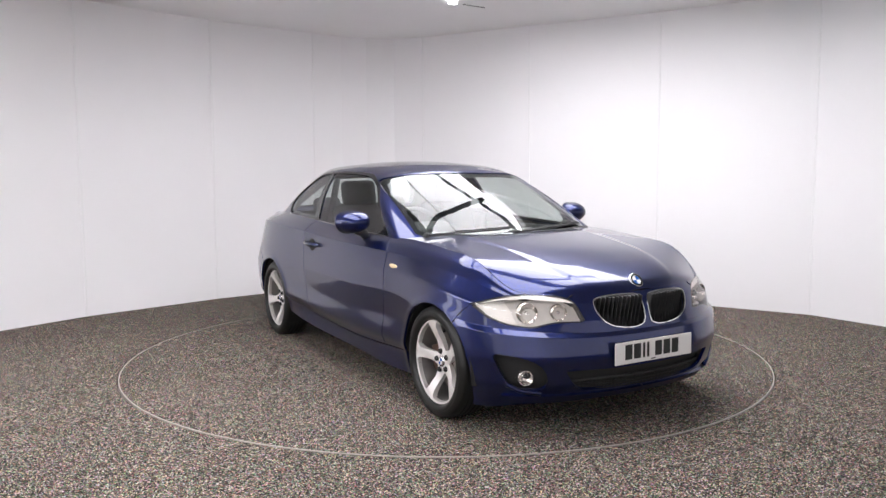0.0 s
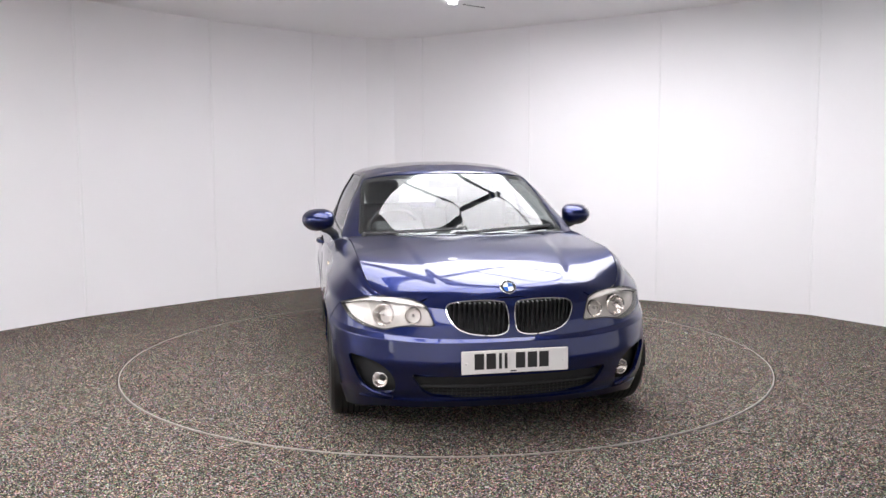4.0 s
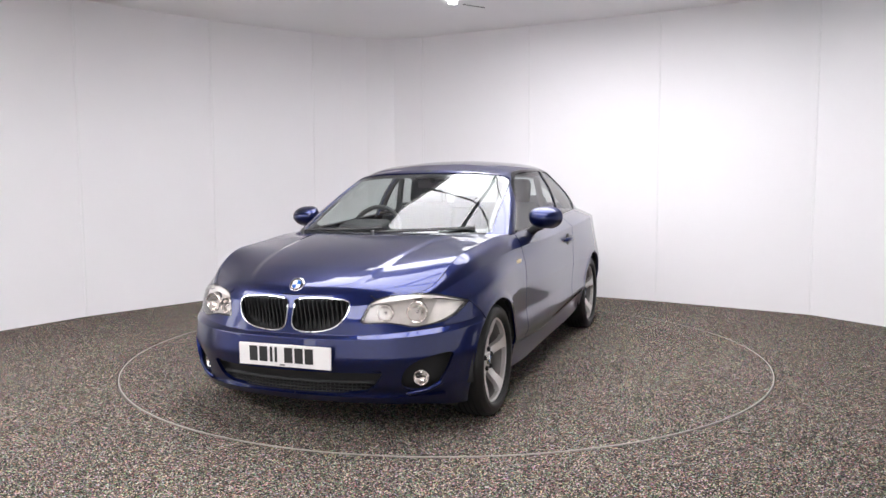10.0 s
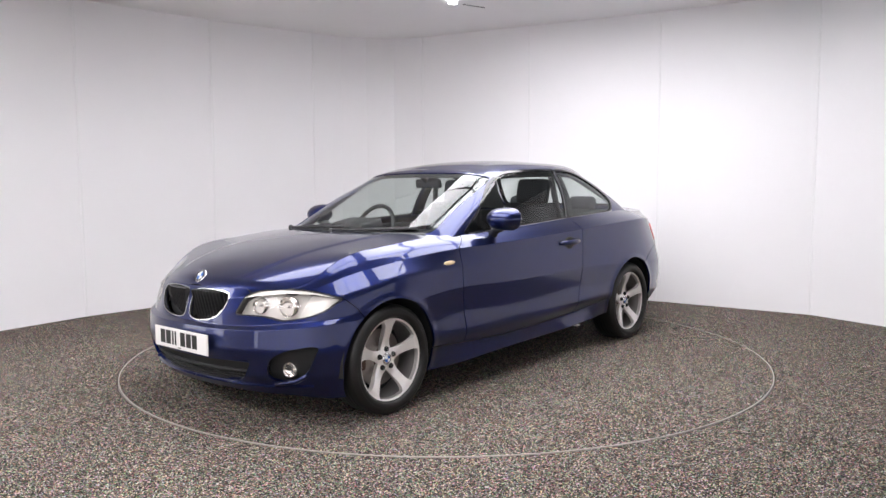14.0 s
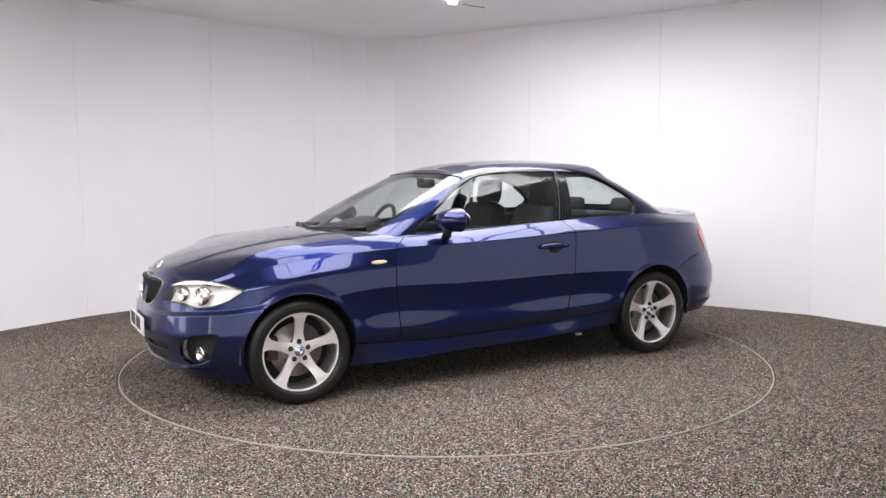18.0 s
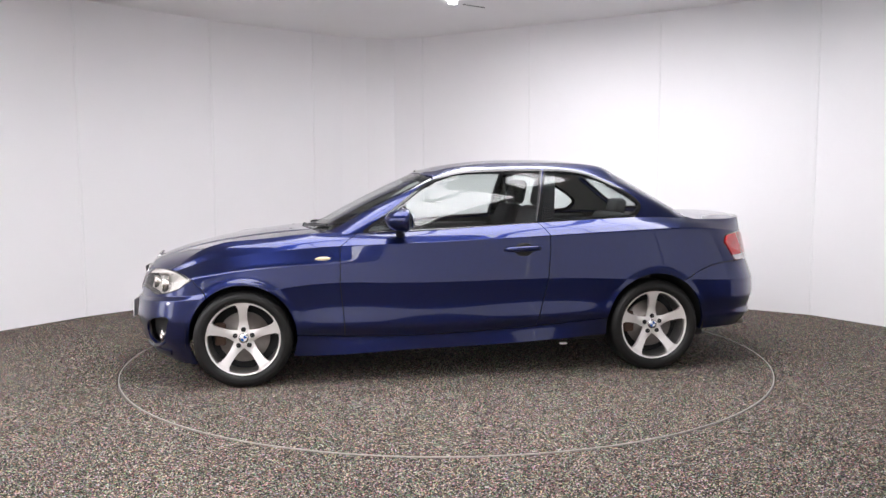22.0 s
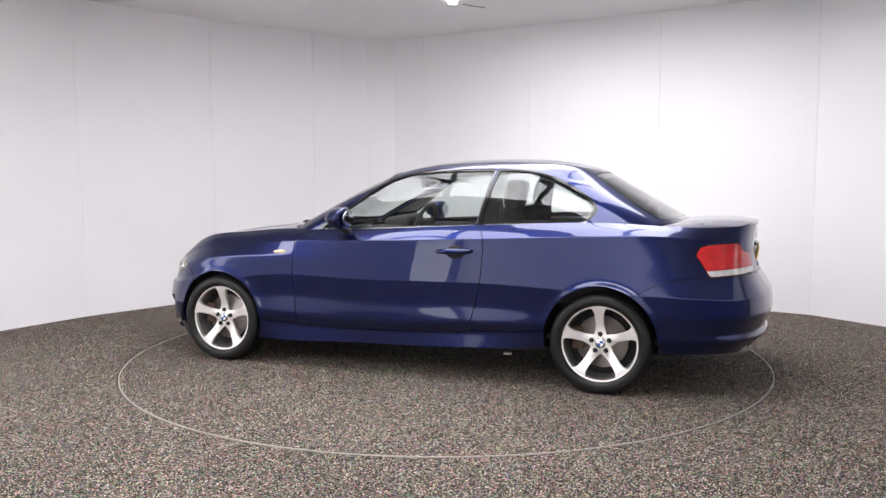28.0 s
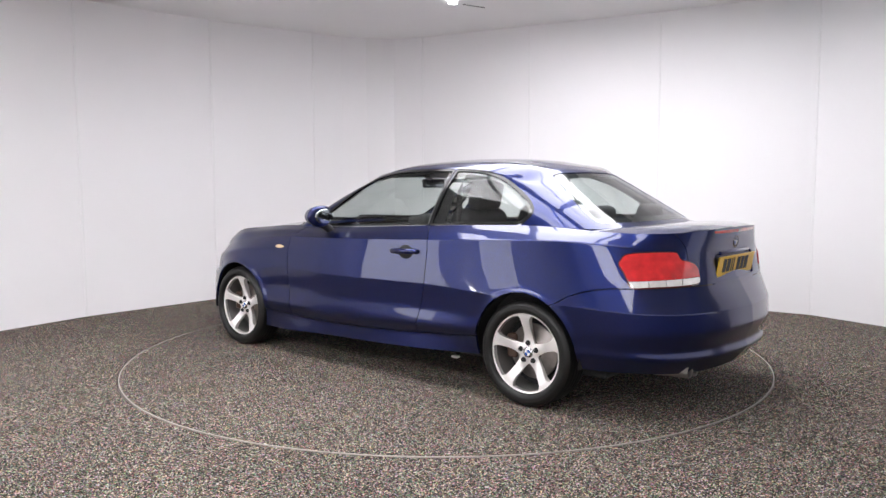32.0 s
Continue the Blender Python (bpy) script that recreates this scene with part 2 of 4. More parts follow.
def soft(points, times=2, closed=True):
    """Rounds the corners of an outline."""
    p = [np.array(q, float) for q in points]
    for _ in range(times):
        q = []
        for a, b in zip(p, p[1:] + (p[:1] if closed else [])):
            q += [0.75 * a + 0.25 * b, 0.25 * a + 0.75 * b]
        p = q
    return np.array(p)


def sdf(a, b, poly):
    """Signed distance to an outline in a plane, below zero inside."""
    p = np.stack([a, b], 1)
    dist, sign = np.full(len(p), 1e9), np.ones(len(p))
    n = len(poly)
    for i in range(n):
        s, e = poly[i], poly[(i + 1) % n]
        d, w = e - s, p - s
        t = np.clip((w @ d) / max(d @ d, 1e-12), 0, 1)
        dist = np.minimum(dist, ((w - t[:, None] * d) ** 2).sum(1))
        c1, c2, c3 = p[:, 1] >= s[1], p[:, 1] < e[1], d[0] * w[:, 1] > d[1] * w[:, 0]
        sign = np.where((c1 & c2 & c3) | (~c1 & ~c2 & ~c3), -sign, sign)
    return sign * np.sqrt(dist)


def in_side(poly, grow=0.0):
    return lambda x, y, z: sdf(x, z, poly) - grow


def in_front(poly, grow=0.0):
    return lambda x, y, z: sdf(y, z, poly) - grow


def in_corner(poly, grow=0.0):
    """Outline seen along the diagonal of a rear corner."""
    return lambda x, y, z: sdf((x + y) * 0.7071, z, poly) - grow


def both_of(*fields):
    return lambda x, y, z: np.maximum.reduce([k(x, y, z) for k in fields])


def either(*fields):
    return lambda x, y, z: np.minimum.reduce([k(x, y, z) for k in fields])


def outside(field):
    return lambda x, y, z: -field(x, y, z)


def shrunk(field, d):
    return lambda x, y, z: field(x, y, z) + d


def curve(points):
    """A value that follows points by straight steps."""
    p = sorted(points)
    xs, ys = [q[0] for q in p], [q[1] for q in p]
    return lambda t: np.interp(t, xs, ys)


def cut(mesh, *fields):
    for k in fields:
        mesh = clip(mesh, k)
    return mesh


def sheet(name, mesh, mat, parent, label=""):
    return raw(name, mesh[0], mesh[1], mat, parent, label)


AXLE_F, AXLE_R, WHEEL_Z, TYRE_R = 1.387, -1.273, 0.302, 0.302

SIDE_LINES = [
    [(2.02, 0, .168), (2.0, .28, .168), (1.94, .5, .165), (1.85, .64, .155), (1.70, .765, .135), (1.387, .80, .17), (.98, .832, .172), (.45, .846, .188),
     (-.15, .846, .203), (-.75, .842, .232), (-1.273, .80, .25), (-1.65, .79, .25), (-1.9, .70, .25), (-2.04, .52, .24), (-2.11, .28, .235), (-2.13, 0, .235)],
    [(2.105, 0, .27), (2.085, .28, .27), (2.02, .5, .27), (1.915, .67, .27), (1.755, .80, .27), (1.387, .858, .285), (.98, .838, .295), (.45, .841, .285),
     (-.15, .841, .30), (-.75, .843, .335), (-1.273, .858, .34), (-1.65, .84, .34), (-1.94, .745, .335), (-2.10, .55, .33), (-2.18, .29, .33), (-2.205, 0, .33)],
    [(2.14, 0, .40), (2.118, .28, .40), (2.05, .51, .40), (1.935, .685, .40), (1.76, .815, .40), (1.387, .876, .42), (.98, .852, .43), (.45, .85, .43),
     (-.15, .85, .435), (-.75, .856, .45), (-1.273, .876, .46), (-1.65, .855, .46), (-1.955, .755, .46), (-2.125, .56, .46), (-2.21, .30, .46), (-2.238, 0, .46)],
    [(2.125, 0, .505), (2.105, .28, .505), (2.04, .50, .51), (1.925, .675, .52), (1.745, .81, .535), (1.387, .88, .57), (.98, .862, .575), (.45, .864, .575),
     (-.15, .866, .58), (-.75, .87, .585), (-1.273, .884, .60), (-1.65, .858, .59), (-1.95, .755, .575), (-2.12, .56, .57), (-2.20, .30, .57), (-2.228, 0, .57)],
    [(2.095, 0, .58), (2.078, .27, .585), (2.0, .48, .60), (1.88, .655, .63), (1.70, .795, .665), (1.387, .862, .725), (.98, .854, .73), (.45, .858, .725),
     (-.15, .86, .73), (-.75, .862, .74), (-1.273, .865, .75), (-1.62, .835, .74), (-1.905, .735, .725), (-2.07, .55, .715), (-2.132, .29, .71), (-2.148, 0, .71)],
    [(2.075, 0, .645), (2.055, .26, .655), (1.985, .457, .672), (1.862, .625, .685), (1.66, .742, .752), (1.37, .792, .806), (.98, .812, .843), (.45, .846, .863),
     (-.15, .852, .881), (-.75, .854, .906), (-1.273, .849, .928), (-1.60, .805, .930), (-1.87, .69, .905), (-2.045, .52, .885), (-2.108, .28, .878), (-2.118, 0, .875)],
    [(2.05, 0, .705), (2.03, .25, .71), (1.955, .455, .710), (1.83, .622, .722), (1.64, .690, .832), (1.33, .704, .893), (.98, .715, .923), (.45, .752, .931),
     (-.15, .768, .960), (-.75, .762, .988), (-1.25, .735, 1.003), (-1.55, .70, .990), (-1.83, .635, .978), (-2.035, .49, .985), (-2.118, .27, .998), (-2.138, 0, 1.002)]]
CREASE = [np.array(k, float) for k in SIDE_LINES]
# a tuck above the sill and the rear lip, a hollow along the door, and a ledge across the front bumper
for s, (y2, y3, y4) in {6: (.855, .864, .855), 7: (.860, .868, .860), 8: (.860, .868, .860), 9: (.863, .871, .863)}.items():
    CREASE[2][s][1:] = y2, .475
    CREASE[3][s][1:] = y3, .62
    CREASE[4][s][1:] = y4, .745
tuck, flare, ledge = [], [], []
for s in range(16):
    a, b = CREASE[1][s], CREASE[2][s]
    p, q = a + .30 * (b - a), a + .58 * (b - a)
    if 5 <= s <= 11:
        p[1] = (.864, .869, .869, .872)[s - 6] if 6 <= s <= 9 else p[1] - .004
    if 6 <= s <= 9:
        q[1] = (.861, .866, .866, .869)[s - 6]
    elif s > 11:
        p[0] += .020 * (s - 11) / 4 + .004
        q[0] += .012 * (s - 11) / 4 + .002
    tuck.append(p)
    flare.append(q)
    a, b = CREASE[3][s], CREASE[4][s]
    p = a + .35 * (b - a)
    if s <= 4:
        p = a + .22 * (b - a)
        p[0] = a[0] + .72 * (b[0] - a[0])
    ledge.append(p)
for s in range(12, 16):
    CREASE[1][s][0] -= .012
# the shoulder rolls over between the crease and the bonnet's joint
swell = np.interp(range(16), [0, 2, 3, 5, 6, 7, 8, 11, 13, 15], [0, 0, .006, .013, .010, .006, .004, .004, 0, 0])
roll = [.5 * (a + b) + k * np.array([0, .6, .8]) for a, b, k in zip(CREASE[5], CREASE[6], swell)]
CREASE = CREASE[:2] + [np.array(tuck), np.array(flare)] + CREASE[2:4] + [np.array(ledge)] + CREASE[4:6] + [np.array(roll)] + CREASE[6:]
SIDE = net(CREASE, 420, 120, crease=(5, 6, 8))
# rolled lips of the wheel arches
for xa in (AXLE_F, AXLE_R):
    far = np.maximum(np.hypot(SIDE[0][:, 0] - xa, SIDE[0][:, 2] - .304) - .33, 0)
    SIDE[0][:, 1] += np.where(SIDE[0][:, 1] > .7, .006 * np.exp(-(far / .028) ** 2), 0)


def flank(x, z):
    """How far out the flank lies at x, z."""
    v = SIDE[0]
    return float(v[((v[:, 0] - x) ** 2 + (v[:, 2] - z) ** 2).argmin(), 1])

SHOULDER = np.array(SIDE_LINES[6], float)
SH_T = chords(np.array(SIDE_LINES, float), 1)
shoulder_at = spline(SH_T, SHOULDER)


def lid(centre, t0, t1, nu, nv, px=2.0, pz=2.4, flip=False, ridge=0.0):
    """A bonnet or boot top between its middle line and the shoulder line from t0 to t1."""
    c = np.array(centre, float)
    k = chords(c[None].repeat(2, 0), 1)
    mid = spline(k, c)(np.linspace(0, 1, nu))
    edge = shoulder_at(np.linspace(t0, t1, nu))
    edge[:, 1] -= .0045
    b = np.linspace(0, 1, nv)
    g = np.empty((nu, nv, 3))
    g[:, :, 1] = edge[:, None, 1] * b
    g[:, :, 0] = mid[:, None, 0] + (edge[:, None, 0] - mid[:, None, 0]) * b ** px
    g[:, :, 2] = mid[:, None, 2] + (edge[:, None, 2] - mid[:, None, 2]) * b ** pz
    if ridge:
        # a raised middle with a soft crease on either side
        a = np.linspace(0, 1, nu)[:, None]
        at = .50 + .14 * a
        k = np.clip((at + .035 - b[None]) / .07, 0, 1)
        g[:, :, 2] += ridge * (k * k * (3 - 2 * k)) * np.clip(a / .25, 0, 1) * np.clip((1 - a) / .12, 0, 1)
    return g.reshape(-1, 3), [tuple(q) for q in quads(nu, nv, flip)]


def t_of_station(s):
    return float(np.interp(s, range(len(SH_T)), SH_T))


HOOD = lid([(2.05, 0, .705), (2.027, 0, .736), (1.97, 0, .768), (1.87, 0, .803), (1.74, 0, .839), (1.58, 0, .874), (1.39, 0, .904), (1.19, 0, .928), (1.03, 0, .943)],
           t_of_station(2.3), t_of_station(6.3), 110, 80, pz=4.0, flip=True, ridge=.006)
BOOT = lid([(-1.67, 0, 1.000), (-1.81, 0, 1.015), (-1.97, 0, 1.020), (-2.06, 0, 1.015), (-2.138, 0, 1.002)],
           t_of_station(11.2), t_of_station(13.0), 40, 40, 2.0, 3.0, True)

# the cabin: rings from the belt line up to the middle of the roof
BASE = np.array([(1.0, 0, .935), (.975, .30, .933), (.915, .59, .927), (.805, .720, .922), (.64, .747, .928), (.30, .758, .938), (-.15, .766, .959), (-.60, .762, .982), (-1.0, .748, .997),
                 (-1.35, .718, 1.002), (-1.55, .65, .992), (-1.64, .52, .995), (-1.69, .28, 1.002), (-1.70, 0, 1.005)])
RAIL = np.array([(.22, 0, 1.324), (.211, .30, 1.315), (.198, .490, 1.293), (.160, .570, 1.272), (-.01, .582, 1.293), (-.18, .582, 1.317), (-.36, .590, 1.327), (-.60, .590, 1.327), (-.82, .586, 1.309),
                 (-.98, .575, 1.279), (-1.08, .545, 1.262), (-1.135, .46, 1.278), (-1.165, .25, 1.306), (-1.175, 0, 1.315)])
ROOF_SP = spline([-1.175, -1.08, -.9, -.69, -.48, -.27, -.06, .05, .15, .22], [1.317, 1.350, 1.385, 1.401, 1.404, 1.398, 1.380, 1.364, 1.343, 1.324])


def roof_z(x, y):
    return float(ROOF_SP(np.array([x]))[0]) - 0.052 * (abs(y) / 0.55) ** 2.3


OUT = np.array([(.55, 0, .84), (.53, .1, .84), (.5, .25, .82), (.4, .55, .72), (.15, .85, .5), (0, .9, .43), (0, .9, .43), (0, .9, .43), (-.05, .9, .43), (-.15, .85, .5), (-.35, .65, .67),
                (-.48, .3, .82), (-.5, .1, .86), (-.5, 0, .86)])
BULGE = np.array([.012, .012, .012, .012, .014, .018, .02, .02, .018, .014, .010, .004, .0, .0])
GREEN_LINES = [BASE]
for k in (0.33, 0.67, 0.93):
    GREEN_LINES.append(BASE + k * (RAIL - BASE) + OUT * BULGE[:, None] * 4 * k * (1 - k))
GREEN_LINES.append(RAIL)
SPINE = np.interp(np.arange(14), [0, 3, 6, 7, 10, 13], [-.15, -.25, -.42, -.6, -.85, -.95])
for k in (0.13, 0.4, 0.7, 1.0):
    ring = []
    for s in range(14):
        x, y = RAIL[s][0] + k * (SPINE[s] - RAIL[s][0]), RAIL[s][1] * (1 - k)
        ring.append((x, y, roof_z(x, y)))
    GREEN_LINES.append(np.array(ring))
GREEN = net(GREEN_LINES, 280, 100)

# ---- materials of the car ----
def paint_material():
    m = material("dark_blue_metallic_paint", (0.004, 0.006, 0.05), 0.31, 0.9, Coat_Weight=1.0, Coat_Roughness=0.015, Coat_IOR=1.45)
    nt = m.node_tree
    b = nt.nodes["Principled BSDF"]
    tc = nt.nodes.new("ShaderNodeTexCoord")
    v = nt.nodes.new("ShaderNodeTexVoronoi")
    v.inputs["Scale"].default_value = 900
    nt.links.new(tc.outputs["Object"], v.inputs["Vector"])
    mx = nt.nodes.new("ShaderNodeMix")
    mx.data_type = "RGBA"
    mx.inputs["A"].default_value = (0.0016, 0.0038, 0.028, 1)
    mx.inputs["B"].default_value = (0.0052, 0.0155, 0.118, 1)
    sep = nt.nodes.new("ShaderNodeSeparateColor")
    nt.links.new(v.outputs["Color"], sep.inputs["Color"])
    nt.links.new(sep.outputs["Red"], mx.inputs["Factor"])
    nt.links.new(mx.outputs["Result"], b.inputs["Base Color"])
    return m


def pane_material(name, tint, gloss=0.08):
    m = bpy.data.materials.new(name)
    m.use_nodes = True
    nt = m.node_tree
    nt.nodes.remove(nt.nodes["Principled BSDF"])
    out = nt.nodes["Material Output"]
    clear = nt.nodes.new("ShaderNodeBsdfTransparent")
    clear.inputs["Color"].default_value = (*tint, 1)
    shine = nt.nodes.new("ShaderNodeBsdfGlossy")
    shine.inputs["Roughness"].default_value = 0.0
    lw = nt.nodes.new("ShaderNodeLayerWeight")
    lw.inputs["Blend"].default_value = 0.5
    pw = nt.nodes.new("ShaderNodeMath")
    pw.operation = "POWER"
    pw.inputs[1].default_value = 4.5
    nt.links.new(lw.outputs["Facing"], pw.inputs[0])
    mr = nt.nodes.new("ShaderNodeMapRange")
    mr.inputs["To Min"].default_value, mr.inputs["To Max"].default_value = gloss, 1.0
    nt.links.new(pw.outputs[0], mr.inputs["Value"])
    mx = nt.nodes.new("ShaderNodeMixShader")
    nt.links.new(mr.outputs[0], mx.inputs[0])
    nt.links.new(clear.outputs[0], mx.inputs[1])
    nt.links.new(shine.outputs[0], mx.inputs[2])
    nt.links.new(mx.outputs[0], out.inputs["Surface"])
    return m


PAINT = paint_material()
GLASS = pane_material("tinted_car_glass", (0.84, 0.89, 0.87), 0.06)
LENS = pane_material("clear_lamp_lens", (0.93, 0.915, 0.90), 0.04)
DARK = material("black_inner_body", (0.012, 0.012, 0.013), 0.8)
BLACK = material("black_trim_plastic", (0.018, 0.018, 0.019), 0.42, vary=0.2, scale=40)
GLOSS = material("gloss_black_trim", (0.008, 0.008, 0.009), 0.12)
CHROME = material("bright_chrome", (0.66, 0.66, 0.67), 0.16, 1.0)
SATIN = material("satin_aluminium_trim", (0.38, 0.38, 0.39), 0.35, 1.0)
REFLECT = material("lamp_reflector", (0.80, 0.77, 0.74), 0.2, 0.95)
BEZEL = material("taupe_lamp_bezel", (0.66, 0.63, 0.605), 0.34, 0.2, vary=0.12, scale=30)
HOUSING = material("grey_lamp_housing", (0.86, 0.83, 0.80), 0.3, 0.1, vary=0.15, scale=20)
TYRE = material("black_tyre_rubber", (0.007, 0.0068, 0.0066), 0.42, vary=0.3, scale=30, bump=0.2, bump_scale=120, Specular_IOR_Level=0.35)
ALLOY = material("silver_alloy", (0.78, 0.75, 0.735), 0.34, 0.45, vary=0.06, scale=12)
# the barrel's shade is put into a darker copy of the alloy
ALLOY_IN = material("shaded_alloy_barrel", (0.34, 0.33, 0.32), 0.45, 0.85, vary=0.2, scale=10)
DISC = material("brake_disc_steel", (0.34, 0.31, 0.29), 0.4, 0.9, vary=0.3, scale=20)
RUST = material("rusty_hub", (0.075, 0.042, 0.03), 0.85, vary=0.4, scale=25)
RED = material("red_lamp_plastic", (0.52, 0.010, 0.014), 0.07, vary=0.62, scale=16, Coat_Weight=1.0, Coat_Roughness=0.02, Emission_Strength=0.0)
REVERSE = material("clear_reversing_lens", (0.78, 0.74, 0.71), 0.1, 0.3, vary=0.4, scale=32, Coat_Weight=1.0)
BROW = material("pale_lamp_strip", (0.90, 0.88, 0.85), 0.25, 0.0, vary=0.08, scale=30, Coat_Weight=1.0)
RED_DARK = material("dark_red_lamp_edge", (0.10, 0.003, 0.005), 0.1, vary=0.2, scale=20, Coat_Weight=1.0)
CLEAR_LAMP = material("clear_lamp_plastic", (0.62, 0.58, 0.55), 0.12, 0.2, vary=0.25, scale=25, Coat_Weight=1.0)
AMBER = material("pale_amber_lens", (0.70, 0.55, 0.34), 0.15, vary=0.2, scale=40, Coat_Weight=1.0)
PLATE_W = material("white_plate", (0.72, 0.70, 0.69), 0.35, vary=0.03, scale=15)
PLATE_Y = material("yellow_plate", (0.75, 0.46, 0.02), 0.35, vary=0.04, scale=15)
INK = material("black_plate_ink", (0.012, 0.012, 0.012), 0.5)
BLUE = material("badge_blue", (0.02, 0.10, 0.38), 0.2)
WHITE = material("badge_white", (0.80, 0.80, 0.80), 0.2)
CLOTH = material("dark_seat_cloth", (0.022, 0.022, 0.025), 0.9, vary=0.3, scale=60, bump=0.3, bump_scale=300)
DASH = material("charcoal_dashboard", (0.022, 0.022, 0.023), 0.65, vary=0.2, scale=30, bump=0.2, bump_scale=400)
LINER = material("pale_grey_headlining", (0.24, 0.24, 0.235), 0.9, vary=0.06, scale=30)
MIRROR = material("mirror_glass", (0.40, 0.42, 0.46), 0.02, 1.0)

# ---- outlines on the body ----
KIDNEY = soft([(.013, .64), (.014, .573), (.026, .544), (.079, .530), (.144, .533), (.22, .545), (.268, .569), (.299, .605), (.316, .651), (.310, .680), (.272, .693), (.179, .700), (.06, .696), (.024, .684)], 2)
INTAKE = soft([(-.30, .342), (.30, .342), (.42, .352), (.49, .358), (.462, .31), (.425, .255), (.35, .225), (-.30, .218)], 2)
FOG = soft([(.555, .29), (.575, .355), (.64, .405), (.72, .425), (.775, .43), (.765, .385), (.725, .29), (.69, .25), (.62, .238), (.565, .25)], 2)
HEAD = soft([(.364, .577), (.380, .621), (.395, .66), (.411, .687), (.466, .707), (.54, .715), (.617, .714), (.70, .699), (.773, .676), (.808, .660), (.785, .629), (.765, .598), (.71, .568), (.643, .557), (.60, .553), (.55, .568), (.49, .578), (.436, .577)], 1)
TAIL = soft([(-.728, .823), (-.752, .860), (-.779, .882), (-.904, .891), (-1.035, .890), (-1.048, .885), (-1.063, .851), (-1.085, .845), (-1.151, .829), (-1.172, .80), (-1.185, .735), (-1.175, .712), (-1.05, .706), (-.888, .702), (-.788, .694), (-.773, .733), (-.751, .790)], 1)
DOOR_WIN = soft([(.645, .930), (.60, .960), (.49, 1.033), (.37, 1.122), (.25, 1.212), (.15, 1.262), (.06, 1.294), (-.04, 1.309), (-.16, 1.316), (-.30, 1.320), (-.50, 1.321), (-.562, 1.321), (-.552, 1.30), (-.49, .99), (-.483, .980), (-.44, .978), (.0, .957), (.37, .941)], 1)
QUARTER_WIN = soft([(-.578, 1.321), (-.61, 1.321), (-.70, 1.319), (-.80, 1.310), (-.945, 1.270), (-1.086, 1.198), (-1.185, 1.133), (-1.219, 1.090), (-1.214, 1.060), (-1.165, 1.008), (-1.12, 1.001), (-1.0, .998), (-.72, .990), (-.515, .980), (-.505, .988)], 1)
SCREEN = soft([(-.5, .938), (.45, .938), (.60, .940), (.654, .943), (.642, 1.0), (.624, 1.098), (.608, 1.186), (.592, 1.244), (.566, 1.278), (.48, 1.295), (.31, 1.310), (-.5, 1.317)], 1)
BACKLIGHT = soft([(-.4, 1.022), (.30, 1.022), (.50, 1.020), (.565, 1.024), (.560, 1.064), (.515, 1.140), (.455, 1.212), (.405, 1.275), (.375, 1.297), (.20, 1.309), (-.4, 1.311)], 1)
PLATE_HOLE = soft([(-.2, .722), (.255, .722), (.268, .735), (.276, .79), (.276, .845), (.264, .862), (-.2, .868)], 1)
door_back = curve([(1.02, -.46), (.99, -.482), (.945, -.525), (.903, -.553), (.83, -.556), (.612, -.538), (.503, -.512), (.401, -.483), (.28, -.45), (.1, -.42)])
door_front = curve([(.1, .765), (.36, .768), (.62, .792), (.848, .788), (.86, .776), (.932, .666), (1.0, .60)])
sill = curve([(1.6, .33), (1.02, .303), (.7, .287), (.377, .281), (0, .29), (-.347, .307), (-.65, .327), (-.935, .352), (-1.3, .38)])
bumper_r = curve([(-1.3, .52), (-1.503, .607), (-1.55, .636), (-1.597, .656), (-1.65, .674), (-1.711, .688), (-1.78, .698), (-1.852, .700), (-2.1, .706), (-2.4, .706)])
bumper_f = curve([(.0, 1.60), (.56, 1.60), (.60, 1.622), (.64, 1.665), (.662, 1.69), (.670, 1.70), (.674, 1.985), (.80, 1.985)])


def round_at(x0, z0, r):
    return lambda x, y, z: np.hypot(x - x0, z - z0) - r


ARCH_F, ARCH_R = round_at(AXLE_F, .303, .327), round_at(AXLE_R, .306, .334)
HEAD_IN, TAIL_IN = both_of(in_front(HEAD), lambda x, y, z: 1.4 - x), both_of(in_corner(TAIL), lambda x, y, z: x + 1.6)
KID_IN, INT_IN, FOG_IN = (both_of(in_front(k), lambda x, y, z: 1.5 - x) for k in (KIDNEY, INTAKE, FOG))
HOLE_IN = both_of(in_front(PLATE_HOLE), lambda x, y, z: x + 1.9)
GAPW = 0.0028

FRONT = clip(SIDE, lambda x, y, z: 1.0 - x)
MID = clip(clip(SIDE, lambda x, y, z: x - 1.75), lambda x, y, z: -1.75 - x)
REAR = clip(SIDE, lambda x, y, z: x + .9)

car = new("car")
tagged(car, "dark blue two-door coupe car parked on a turntable", "car")


def pair(name, mesh, mat, label="", parents=(None, None)):
    """The same sheet on both flanks."""
    a = sheet(name, mesh, mat, parents[0] or car, label)
    b = sheet(name, mirrored(mesh), mat, parents[1] or car, label)
    return a, b


